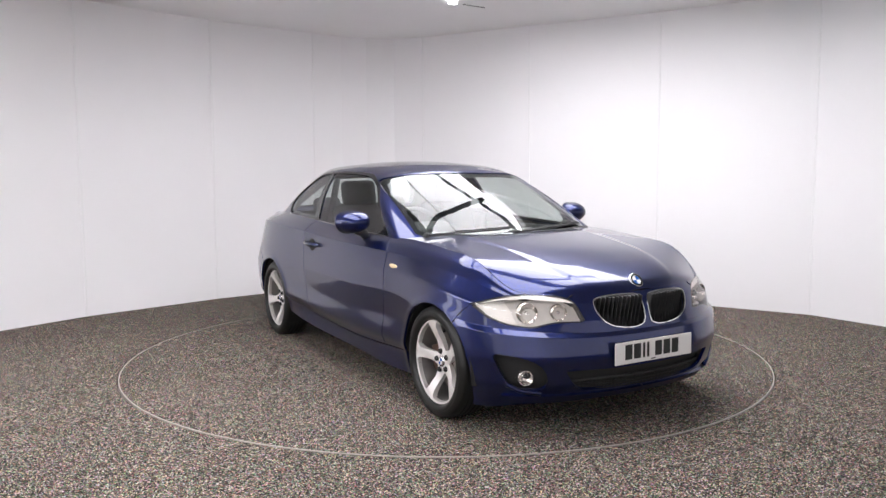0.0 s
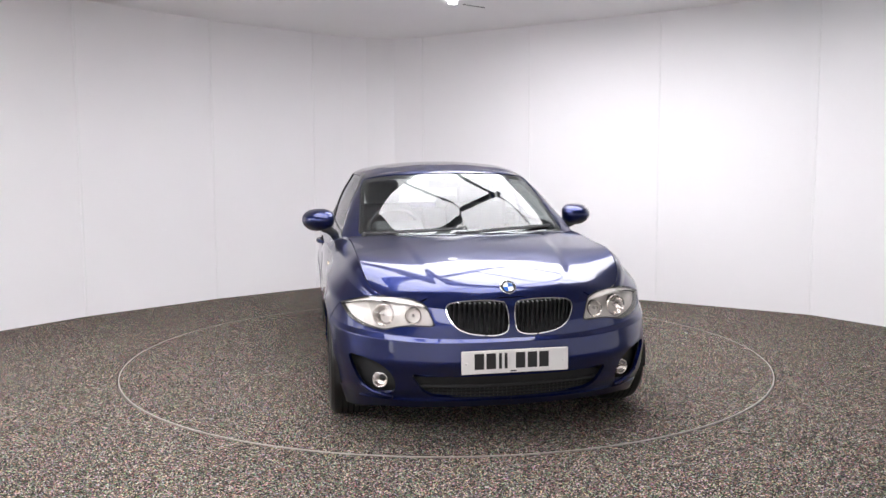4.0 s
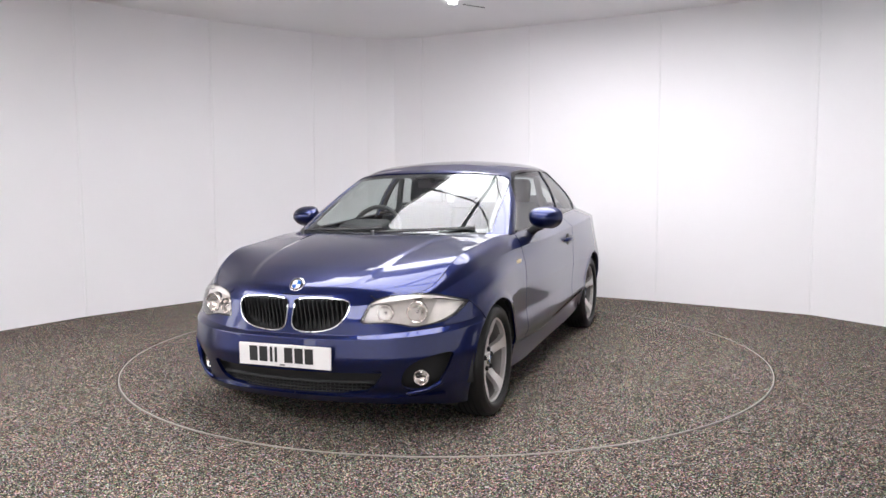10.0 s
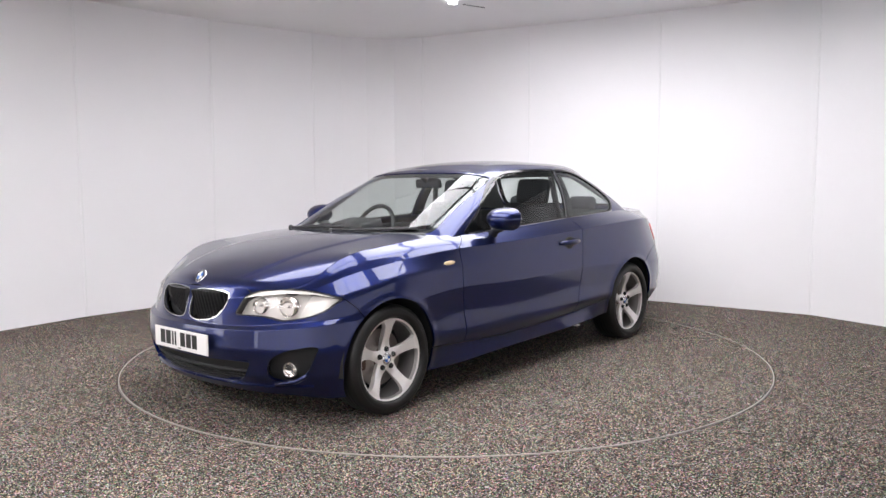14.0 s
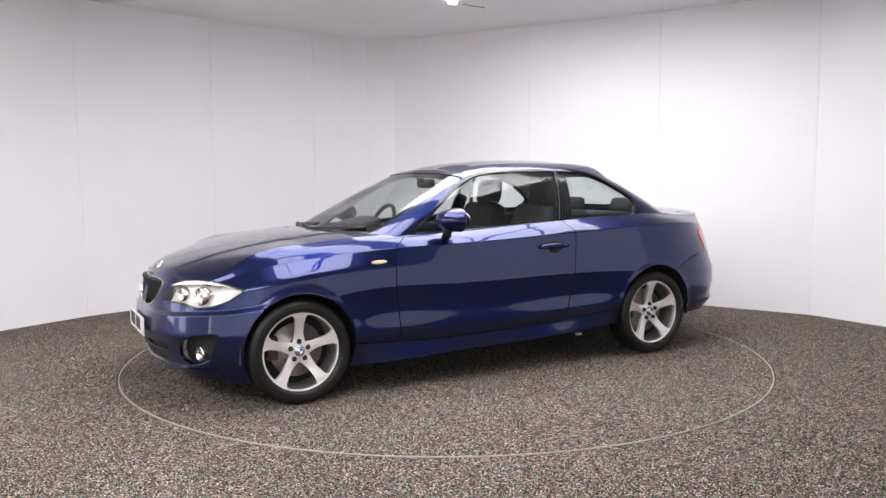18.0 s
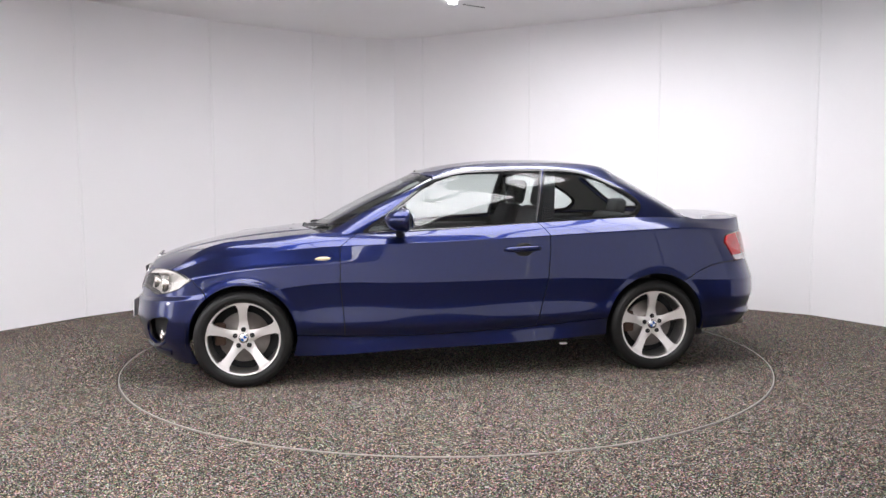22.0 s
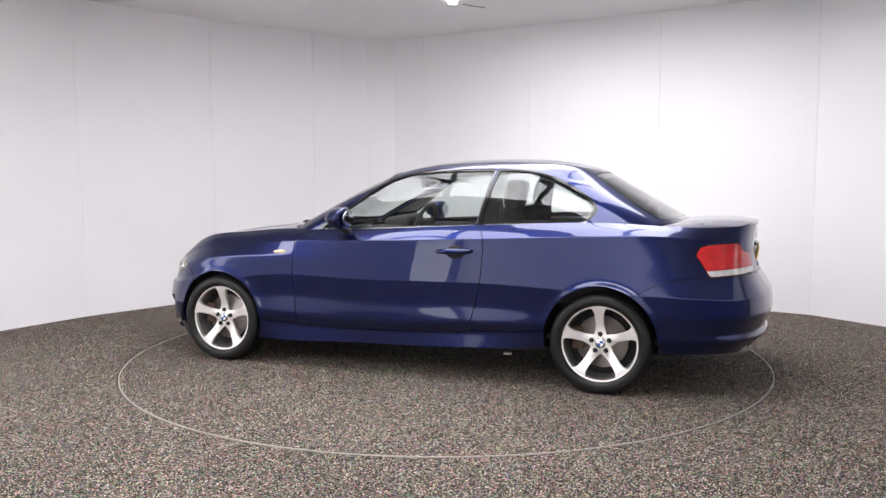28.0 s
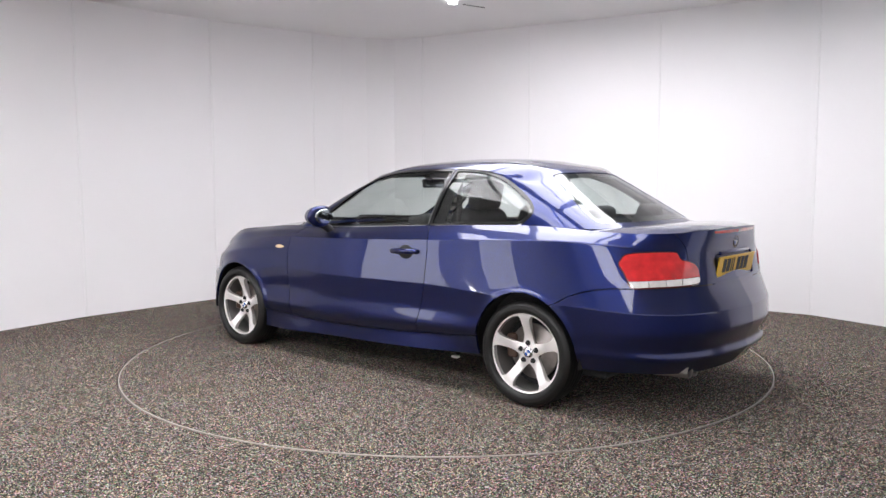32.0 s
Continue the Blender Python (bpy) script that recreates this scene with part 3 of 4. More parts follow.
# ---- outer panels ----
bumper = cut(FRONT, lambda x, y, z: bumper_f(z) + GAPW - x, outside(ARCH_F), outside(HEAD_IN), outside(KID_IN), outside(INT_IN), outside(FOG_IN))
front_bumper = sheet("front_bumper", rimmed(whole(bumper), .016), PAINT, car, "dark blue front bumper with a wide lower air intake")
fender = cut(clip(clip(SIDE, lambda x, y, z: x - 2.0), lambda x, y, z: .5 - x), lambda x, y, z: door_front(z) + GAPW - x, lambda x, y, z: x - bumper_f(z) + GAPW, lambda x, y, z: sill(x) + GAPW - z, outside(ARCH_F), outside(HEAD_IN))
pair("front_wing", rimmed(fender, .012), PAINT)
door = cut(MID, lambda x, y, z: x - door_front(z) + GAPW, lambda x, y, z: door_back(z) + GAPW - x, lambda x, y, z: sill(x) + GAPW - z)
doors = pair("door", rimmed(door, .012), PAINT)
skirt = cut(MID, lambda x, y, z: z - sill(x) + GAPW, outside(ARCH_F), outside(ARCH_R), lambda x, y, z: x - 1.387, lambda x, y, z: -1.273 - x)
pair("side_skirt", rimmed(skirt, .012), PAINT, "dark blue sill skirt below the door")
lid_edge = lambda x, y, z: y - .50 - .35 * np.maximum(z - .90, 0)
quarter = cut(clip(SIDE, lambda x, y, z: x + .4), lambda x, y, z: x - door_back(z) + GAPW, lambda x, y, z: np.where(x > AXLE_R, sill(x) + GAPW - z, bumper_r(x) + GAPW - z),
              outside(ARCH_R), outside(TAIL_IN), outside(both_of(lid_edge, lambda x, y, z: x + 1.9)))
pair("rear_quarter", rimmed(quarter, .012), PAINT)
rbump = cut(REAR, lambda x, y, z: z - bumper_r(x) + GAPW, lambda x, y, z: x - AXLE_R, outside(ARCH_R), outside(TAIL_IN))
rear_bumper = sheet("rear_bumper", rimmed(whole(rbump), .014), PAINT, car, "dark blue rear bumper")
lid_back = cut(REAR, lambda x, y, z: x + 1.9, shrunk(lid_edge, GAPW), lambda x, y, z: bumper_r(x) + GAPW - z, outside(TAIL_IN), outside(HOLE_IN))
boot_lid = sheet("boot_lid", rimmed(joined(whole(cut(BOOT, lambda x, y, z: y - .69)), whole(lid_back)), .012), PAINT, car, "dark blue boot lid with a ducktail edge")
bonnet = sheet("bonnet", rimmed(whole(cut(HOOD, lambda x, y, z: .004 - (2.05 - x))), .014), PAINT, car, "dark blue bonnet with soft creases")
WINS = [both_of(in_side(DOOR_WIN, .008), lambda x, y, z: .45 - y), both_of(in_side(QUARTER_WIN, .008), lambda x, y, z: .45 - y),
        both_of(in_front(SCREEN), lambda x, y, z: .10 - x), both_of(in_front(BACKLIGHT), lambda x, y, z: x + 1.1)]
shell = cut(GREEN, *[outside(k) for k in WINS])
sheet("roof", rimmed(whole(shell), .02), PAINT, car, "dark blue roof with its pillars")
sheet("headlining", whole(lifted(cut(GREEN, *[outside(k) for k in WINS], lambda x, y, z: 1.02 - z), -.03)), LINER, car, "pale grey cloth headlining")

# black inner body behind the joints
tub = whole(lifted(cut(SIDE, outside(round_at(AXLE_F, .303, .335)), outside(round_at(AXLE_R, .306, .342)), outside(HEAD_IN), outside(KID_IN), outside(INT_IN), outside(FOG_IN), outside(HOLE_IN)), -.022))
sheet("inner_body", joined(tub, whole(lifted(HOOD, -.03)), whole(lifted(BOOT, -.03))), DARK, car, "black inner body seen through the joints")

# ---- glass ----
def pane(name, mesh, parent, label):
    ob = sheet(name, mesh, GLASS, parent, label)
    ob.visible_shadow = False
    return ob


screen = pane("windscreen", whole(lifted(cut(GREEN, shrunk(WINS[2], .003)), -.004)), car, "windscreen of clear tinted glass")
back = pane("rear_window", whole(lifted(cut(GREEN, shrunk(WINS[3], .003)), -.004)), car, "rear window of dark tinted glass")
sheet("windscreen_band", whole(lifted(cut(GREEN, shrunk(WINS[2], .003), outside(shrunk(WINS[2], .028))), -.006)), GLOSS, car, "black border of the windscreen")
sheet("rear_window_band", whole(lifted(cut(GREEN, shrunk(WINS[3], .003), outside(shrunk(WINS[3], .03))), -.006)), GLOSS, car, "black border of the rear window")
for k, (poly, nm) in enumerate(((DOOR_WIN, "door_window"), (QUARTER_WIN, "quarter_window"))):
    f = both_of(in_side(poly), lambda x, y, z: .45 - y)
    full = cut(GREEN, shrunk(f, .002))
    for flip in (0, 1):
        par = doors[flip] if k == 0 else car
        ways = mirrored if flip else (lambda m: m)
        pane(nm, ways(lifted(full, -.006)), par, "side window of tinted glass")
        # black surround and bright strip below
        sheet("window_seal", ways(rimmed(lifted(cut(GREEN, both_of(in_side(poly, .0085), lambda x, y, z: .45 - y), outside(shrunk(f, .007))), .002), .012)), GLOSS, par, "black rubber window seal")
        xa, xb = ((-.468, .60), (-1.17, -.54))[k]
        strip = cut(GREEN, both_of(in_side(poly, .010), lambda x, y, z: .45 - y), outside(shrunk(f, -.001)), lambda x, y, z: xa - x, lambda x, y, z: x - xb, lambda x, y, z: z - np.interp(x, [-1.25, -1.19, -1.1, -.5, .7], [1.06, 1.04, 1.012, .990, .945]))
        if len(strip[1]):
            sheet("window_strip", ways(rimmed(lifted(strip, .004), .008)), SATIN, par, "bright metal strip along the window's foot")
# black middle pillar behind the door glass and the rear edge of the quarter glass
pil = cut(GREEN, lambda x, y, z: .45 - y, lambda x, y, z: 1.0 - z, lambda x, y, z: z - 1.335, lambda x, y, z: -(x - (-.515 - .17 * (z - 1.0)) + .09), lambda x, y, z: x - (-.515 - .17 * (z - 1.0)) - .012)
pair("middle_pillar", lifted(pil, -.014), GLOSS, "gloss black middle pillar")
qb = cut(GREEN, both_of(in_side(QUARTER_WIN), lambda x, y, z: .45 - y), outside(both_of(in_side(QUARTER_WIN, -.022), lambda x, y, z: .45 - y)))
pair("quarter_window_band", lifted(qb, -.009), GLOSS, "black border of the side glass")
split = cut(GREEN, lambda x, y, z: .45 - y, lambda x, y, z: .985 - z, lambda x, y, z: z - 1.315, lambda x, y, z: x - (-.488 - .235 * (z - 1.0)) - .0011, lambda x, y, z: -(x - (-.488 - .235 * (z - 1.0))) - .0011)
pair("pillar_strip", rimmed(lifted(split, .004), .006), SATIN, "thin bright strip between the side windows")

# ---- front details ----
def bars(name, mesh_bm, mat, parent, label=""):
    return part(name, mesh_bm, mat, parent, label, smooth=False)


for sgn in (1, -1):
    ways = (lambda m: m) if sgn > 0 else mirrored
    frame_m = cut(FRONT, KID_IN, outside(shrunk(KID_IN, .0048)))
    grille = sheet("kidney_grille", ways(rimmed(lifted(frame_m, .004), .014)), CHROME, car, "chrome kidney grille frame with black upright slats")
    sheet("grille_backing", ways(moved(cut(FRONT, both_of(in_front(KIDNEY, .022), lambda x, y, z: 1.5 - x)), -.05, 0, 0)), DARK, grille)
    for k in range(12):
        y = .035 + .0235 * k
        lo = .522 if y < .26 else .522 + (y - .26) * .75
        hi = .692 if y < .29 else .68
        bm = box_bm(.03, .006, hi - lo, pose(2.062 - .55 * y * y, sgn * y, (hi + lo) / 2, 0, 13, 0), .001, 1)
        part("slat", bm, BLACK, grille, smooth=False)
    # fog lamp niche
    fog = part("fog_lamp", lathe([(.006, -.018), (.018, -.015), (.031, -.006), (.034, .002), (.038, .003), (.040, -.006), (.040, -.05)], 32, "x", pose(1.908, sgn * .625, .30, 0, 0, sgn * 18)), REFLECT, car, "round chrome fog lamp with a clear lens")
    lens = part("lens", lathe([(.001, .008), (.018, .007), (.029, .004), (.034, .001)], 32, "x", pose(1.908, sgn * .625, .30, 0, 0, sgn * 18)), LENS, fog)
    lens.visible_shadow = False
    sheet("fog_niche", ways(moved(cut(FRONT, both_of(in_front(FOG, .02), lambda x, y, z: 1.5 - x)), -.055, -.02, 0)), DARK, car, "dark niche round the fog lamp")
    # body coloured blade across the niche
    bl = tube([(1.80, sgn * .775, .405), (1.83, sgn * .745, .34), (1.865, sgn * .71, .272), (1.90, sgn * .66, .242), (1.96, sgn * .57, .225)], [.008, .011, .013, .013, .01], 10)
    part("bumper_blade", bl, PAINT, car)

    # head lamp
    lamp = sheet("headlight", ways(rimmed(lifted(cut(FRONT, shrunk(HEAD_IN, .002), outside(shrunk(HEAD_IN, .0065))), -.001), .05)), BLACK, car, "headlight with twin round reflectors behind a clear lens")
    ln = sheet("lens", ways(lifted(cut(FRONT, shrunk(HEAD_IN, .003)), .001)), LENS, lamp)
    ln.visible_shadow = False
    hs = cut(FRONT, shrunk(HEAD_IN, -.004))
    v = hs[0].copy()
    deep = np.clip((.80 - v[:, 1]) / .12, 0.25, 1)
    v[:, 0] -= .048 * deep
    v[:, 1] -= .020
    inner, outer = (lambda x, y, z: y - .655 - .25 * (z - .63)), (lambda x, y, z: .655 + .25 * (z - .63) - y)
    sheet("bezel", ways(cut((v, hs[1]), inner)), BEZEL, lamp, "taupe grey inner bezel")
    sheet("housing", ways(cut((v, hs[1]), outer)), HOUSING, lamp, "pale silver outer reflector")
    for y, x, r in ((.600, 1.890, .049), (.462, 1.962, .038)):
        turn = pose(x, sgn * y, .620, 0, 0, sgn * 12)
        part("reflector", lathe([(.006, -.034), (r * .35, -.031), (r * .65, -.022), (r * .88, -.008), (r, .006), (r * 1.05, .007), (r * 1.08, -.03)], 40, "x", turn), REFLECT, lamp)
        part("bulb", lathe([(.001, -.002), (.006, -.004), (.008, -.012), (.009, -.034)], 16, "x", turn), CHROME, lamp)
    brow = cut(FRONT, shrunk(HEAD_IN, .004), lambda x, y, z: np.interp(y, [.38, .45, .6, .70, .77, .82], [.662, .676, .690, .683, .666, .655]) - z)
    sheet("brow", ways(moved(lifted(brow, -.003), -.004, 0, 0)), BROW, lamp, "pale strip along the headlight's top")
    side_ind = cut(FRONT, shrunk(HEAD_IN, .004), lambda x, y, z: .735 - y - (z - .63) * .3)
    sheet("indicator", ways(moved(lifted(side_ind, -.02), -.012, -.01, 0)), CLEAR_LAMP, lamp, "pale indicator glass at the headlight's outer end")
    # tail lamp
    tl = sheet("tail_light", ways(rimmed(lifted(cut(REAR, shrunk(TAIL_IN, .002), outside(shrunk(TAIL_IN, .010))), .001), .02)), RED_DARK, car, "red tail light with a clear lower band")
    split_z = lambda x, y, z: .738 + .018 * np.clip((-(x + y) * .7071 - .8) / .4, 0, 1) - z
    for on_lid in (lambda x, y, z: (x + y) * .7071 + 1.058 - .06 * (z - .8), lambda x, y, z: -(x + y) * .7071 - 1.062 + .06 * (z - .8)):
        sheet("red_lens", ways(rimmed(lifted(cut(REAR, shrunk(TAIL_IN, .008), split_z, on_lid), .007), .012)), RED, tl, "glossy red lens")
    for c0, c1 in ((-1.20, -1.062), (-1.058, -.972), (-.969, -.880), (-.877, -.70)):
        within = lambda x, y, z: np.maximum(c0 - (x + y) * .7071, (x + y) * .7071 - c1)
        sheet("clear_band", ways(rimmed(lifted(cut(REAR, shrunk(TAIL_IN, .008), outside(shrunk(split_z, -.002)), within), .007), .012)), REVERSE, tl, "clear reversing lens")
    # side repeater, handle, mirror on each flank
    door_ob = doors[0] if sgn > 0 else doors[1]
    bm = bmesh.new()
    bmesh.ops.create_uvsphere(bm, u_segments=20, v_segments=12, radius=1, matrix=pose(.897, sgn * (flank(.897, .777) + .001), .777, 0, 2, -sgn * 2) @ Matrix.Diagonal((.050, .006, .0135, 1)))
    part("side_repeater", bm, AMBER, car, "small pale amber side repeater")
    hx, hz = -.366, .817
    hy = flank(hx, hz)
    # black oval set on the panel for the shade in the handle's cup
    bm = bmesh.new()
    bmesh.ops.create_uvsphere(bm, u_segments=28, v_segments=14, radius=1, matrix=pose(hx - .012, sgn * (hy + .001), hz - .006, 0, 0, 0) @ Matrix.Diagonal((.062, .006, .044, 1)))
    part("handle_cup", bm, DARK, door_ob, "dark oval for the shaded cup behind the handle")
    bm = tube([(hx + .118, sgn * (hy + .002), hz - .004), (hx + .09, sgn * (hy + .018), hz - .002), (hx + .03, sgn * (hy + .030), hz), (hx - .04, sgn * (hy + .031), hz + .001), (hx - .10, sgn * (hy + .022), hz + .002), (hx - .122, sgn * (hy + .002), hz + .002)], [.008, .014, .016, .016, .014, .009], 12)
    bmesh.ops.scale(bm, verts=bm.verts, vec=(1, 1, 1.15), space=Matrix.Translation((0, 0, -hz)))
    part("door_handle", bm, PAINT, door_ob)
    # mirror
    bm = bmesh.new()
    bmesh.ops.create_uvsphere(bm, u_segments=32, v_segments=20, radius=1)
    for vv in bm.verts:
        x, y, z = vv.co
        fx = x if x > 0 else x * .62
        k = 1 + .22 * max(0, -x)
        sq = abs(z) ** .75 * (1 if z > 0 else -1)
        taper = 1 - .30 * max(0, -z) * (y > 0)
        vv.co = (.420 + .092 * fx - .022 * abs(z), sgn * (.885 + .100 * taper * (abs(y) ** .8 * (1 if y > 0 else -1)) * k - .02 * x), 1.012 + .071 * sq * k - .006 * y)
    if sgn < 0:
        bmesh.ops.recalc_face_normals(bm, faces=bm.faces)
    mir = part("side_mirror", bm, PAINT, car, "dark blue door mirror on a black foot")
    part("foot", tube([(.40, sgn * .775, .900), (.41, sgn * .795, .925), (.42, sgn * .82, .945), (.42, sgn * .86, .965)], [.030, .028, .028, .032], 12), BLACK, mir)
    bm = bmesh.new()
    bmesh.ops.create_uvsphere(bm, u_segments=28, v_segments=12, radius=1, matrix=pose(.345, sgn * .892, 1.012, 0, 0, 0) @ Matrix.Diagonal((.010, .078, .050, 1)))
    part("mirror_glass", bm, MIRROR, mir)

sheet("intake_grille", rimmed(whole(moved(cut(FRONT, both_of(in_front(INTAKE, .015), lambda x, y, z: 1.5 - x)), -.05, 0, 0)), .01), DARK, car, "black lower air intake with a mesh")
ig = bpy.data.objects["intake_grille"]
for z, r, mt in ((.338, .006, PAINT), (.287, .009, DARK), (.262, .004, DARK), (.247, .004, DARK), (.232, .004, DARK)):
    w = .47 if z > .3 else (.44 if z > .28 else .40)
    part("bar", tube([(2.10 - .36 * y * y - (.03 if z < .28 else .012), y, z) for y in np.linspace(-w, w, 17)], r, 8), mt, ig)
for k in range(-17, 18):
    part("mesh_rib", box_bm(.006, .003, .05, pose(2.066 - .36 * (.022 * k) ** 2, .022 * k, .252)), BLACK, ig, smooth=False)

lip = cut(FRONT, lambda x, y, z: z - .219, lambda x, y, z: .186 - z, lambda x, y, z: 1.83 - x)
sheet("front_lip", rimmed(whole(lifted(lip, .013)), .018), PAINT, car, "dark blue lip along the front bumper's foot")


def number_plate(name, m, face, label):
    pl = part(name, box_bm(.008, .52, .111, m, .003, 2), face, car, label, smooth=False)
    # seven plain bars in place of the characters
    ys = [-.175, -.118, -.073, -.046, .025, .083, .140]
    for y, w in zip(ys, (.046, .046, .014, .014, .046, .046, .046)):
        part("bar", box_bm(.002, w, .075, m @ pose(.0045, y, .004)), INK, pl, smooth=False)
    for y in (-.235, .235):
        part("screw", lathe([(.0005, .006), (.005, .0055), (.007, .004)], 14, "x", m @ pose(0, y, -.004)), face, pl)
    part("maker_strip", box_bm(.001, .03, .006, m @ pose(.0044, -.01, -.046)), INK, pl, smooth=False)
    return pl


number_plate("front_number_plate", pose(2.147, 0, .418, 0, 0, 0), PLATE_W, "white front number plate with black characters")
number_plate("rear_number_plate", pose(-2.129, 0, .790, 0, 10, 180), PLATE_Y, "yellow rear number plate with black characters")
sheet("plate_niche", rimmed(whole(moved(cut(REAR, both_of(in_front(PLATE_HOLE, .035), lambda x, y, z: x + 1.9)), .012, 0, 0)), .01), PAINT, car, "recess in the boot lid round the plate")
part("lid_grip", box_bm(.03, .42, .022, pose(-2.112, 0, .862, 0, -12, 0), .008, 2), PAINT, car)
BRAKE3 = soft([(-.275, .972), (.275, .972), (.285, .982), (.275, .989), (-.275, .989), (-.285, .982)], 1)
sheet("third_brake_light", rimmed(lifted(whole(cut(REAR, both_of(in_front(BRAKE3), lambda x, y, z: x + 2.0))), .003), .006), RED, car, "narrow red brake light below the boot lid's edge")


def roundel(name, m, r):
    b = part(name, lathe([(.001, .001), (r * .62, .0015), (r * .66, .004), (r * .9, .004), (r, .002), (r * 1.03, -.004)], 40, "x", m), CHROME, car, "round badge with blue and white quarters")
    part("ring", lathe([(r * .66, .0045), (r * .68, .0056), (r * .88, .0056), (r * .9, .0045)], 40, "x", m), GLOSS, b)
    for q in range(4):
        bm = bmesh.new()
        c = bm.verts.new(m @ Vector((.004, 0, 0)))
        arc = [bm.verts.new(m @ Vector((.003, r * .62 * math.cos(a), r * .62 * math.sin(a)))) for a in np.linspace(q * math.pi / 2, (q + 1) * math.pi / 2, 9)]
        for a1, a2 in zip(arc, arc[1:]):
            bm.faces.new((c, a1, a2))
        part("quarter", bm, BLUE if q % 2 == 0 else WHITE, b)
    return b


roundel("bonnet_badge", pose(2.012, 0, .752, 0, -38, 0), .040)
roundel("boot_badge", pose(-2.122, 0, .922, 0, 4, 180), .038)

# ---- wipers, nozzles, aerial, cowl ----
cowl = []
for y in np.linspace(-.63, .63, 21):
    cowl.append((1.0 - .36 * y * y + .012, y, .926))
part("cowl", tube(cowl, .019, 8), BLACK, car, "black plastic cowl at the windscreen's foot")
for y0, y1 in ((-.62, -.02), (-.06, .56)):
    pts = [(1.015 - .30 * y * y - .05 * k, y, .947 + .022 * k) for k, y in zip(np.linspace(0, 1, 9), np.linspace(y0, y1, 9))]
    w = part("wiper", tube(pts, .007, 8), BLACK, car, "black wiper arm with its blade")
    part("blade", tube([(p[0] - .012, p[1], p[2] + .006) for p in pts[2:]], .006, 6), DARK, w)
    part("pivot", lathe([(.001, .02), (.012, .018), (.016, .0), (.016, -.03)], 16, "z", pose(pts[0][0], y0, .941)), BLACK, w)
for y in (-.28, .28):
    part("washer_nozzle", box_bm(.022, .03, .012, pose(1.10, y, .934), .004, 2), BLACK, car)

# ---- exhaust, underbody, wheel housings ----
for y in (.42, .49):
    part("exhaust_pipe", lathe([(.028, 0), (.031, -.004), (.031, .20), (.027, .20), (.027, 0.0)], 28, "x", pose(-2.085, y, .248, 0, 3, 0)), DISC, car, "round steel exhaust pipe")
floor_pts = box_bm(3.3, 1.36, .05, pose(-.05, 0, .205), .02, 2)
part("underbody", floor_pts, DARK, car, "black underbody")
for xa, hw in ((AXLE_F, .72), (AXLE_R, .72)):
    for sgn in (1, -1):
        m = pose(xa, sgn * .70, .30)
        prof = [(.02, -sgn * .14), (.345, -sgn * .14), (.352, sgn * .10), (.345, sgn * .135)]
        bm = lathe(prof, 48, "y", m)
        bmesh.ops.bisect_plane(bm, geom=[*bm.verts, *bm.edges, *bm.faces], plane_co=(0, 0, .25), plane_no=(0, 0, -1), clear_outer=True)
        part("wheel_housing", bm, DARK, car, "black wheel housing")
for x in (.60, -.68):
    for sgn in (1, -1):
        part("jack_point", box_bm(.05, .03, .014, pose(x, sgn * .73, .170), .005, 2), BEZEL, car, "pale jacking block under the sill")
for sgn in (1, -1):
    part("mud_flap", box_bm(.012, .12, .07, pose(1.72, sgn * .68, .150, 0, 22, 0), .004, 1), BLACK, car)

# ---- wheels ----
def wheel_face(r_out=.217):
    """A polar sheet with five openings between star spokes."""
    nr, na = 34, 240
    rr, aa = np.linspace(.0, r_out, nr), np.linspace(0, 2 * np.pi, na + 1)
    r, a = np.meshgrid(rr, aa, indexing="ij")
    c = np.cos(5 * (a - math.pi / 2))
    depth = .012 + .030 * np.clip((r - .06) / .13, 0, 1) ** 1.5 + .006 * np.clip(c, -1, 1) * np.clip((r - .04) / .05, 0, 1) * np.clip((.2 - r) / .06, 0, 1)
    depth -= .016 * np.exp(-((r - .10) / .045) ** 2) * .7
    depth = np.where(r > .198, depth + (r - .198) * .25, depth)
    v = np.stack([r * np.cos(a), depth, r * np.sin(a)], -1).reshape(-1, 3)
    f = [tuple(q) for q in quads(nr, na + 1)]
    return v, f


def openings(x, y, z):
    r, a = np.hypot(x, z), np.arctan2(z, x)
    step = 2 * math.pi / 5
    d = np.abs((a - math.pi / 2 + step / 2) % step - step / 2)
    # half width of a spoke, wide at the hub, waisted, wide at the rim
    w = np.interp(r, [.0, .055, .075, .10, .13, .16, .185, .20], [.045, .037, .029, .0240, .0232, .0250, .0295, .039])
    side = r * np.sin(np.clip(d, 0, 1.2)) - w
    return np.maximum.reduce([-side, r - .2035, .058 - r])


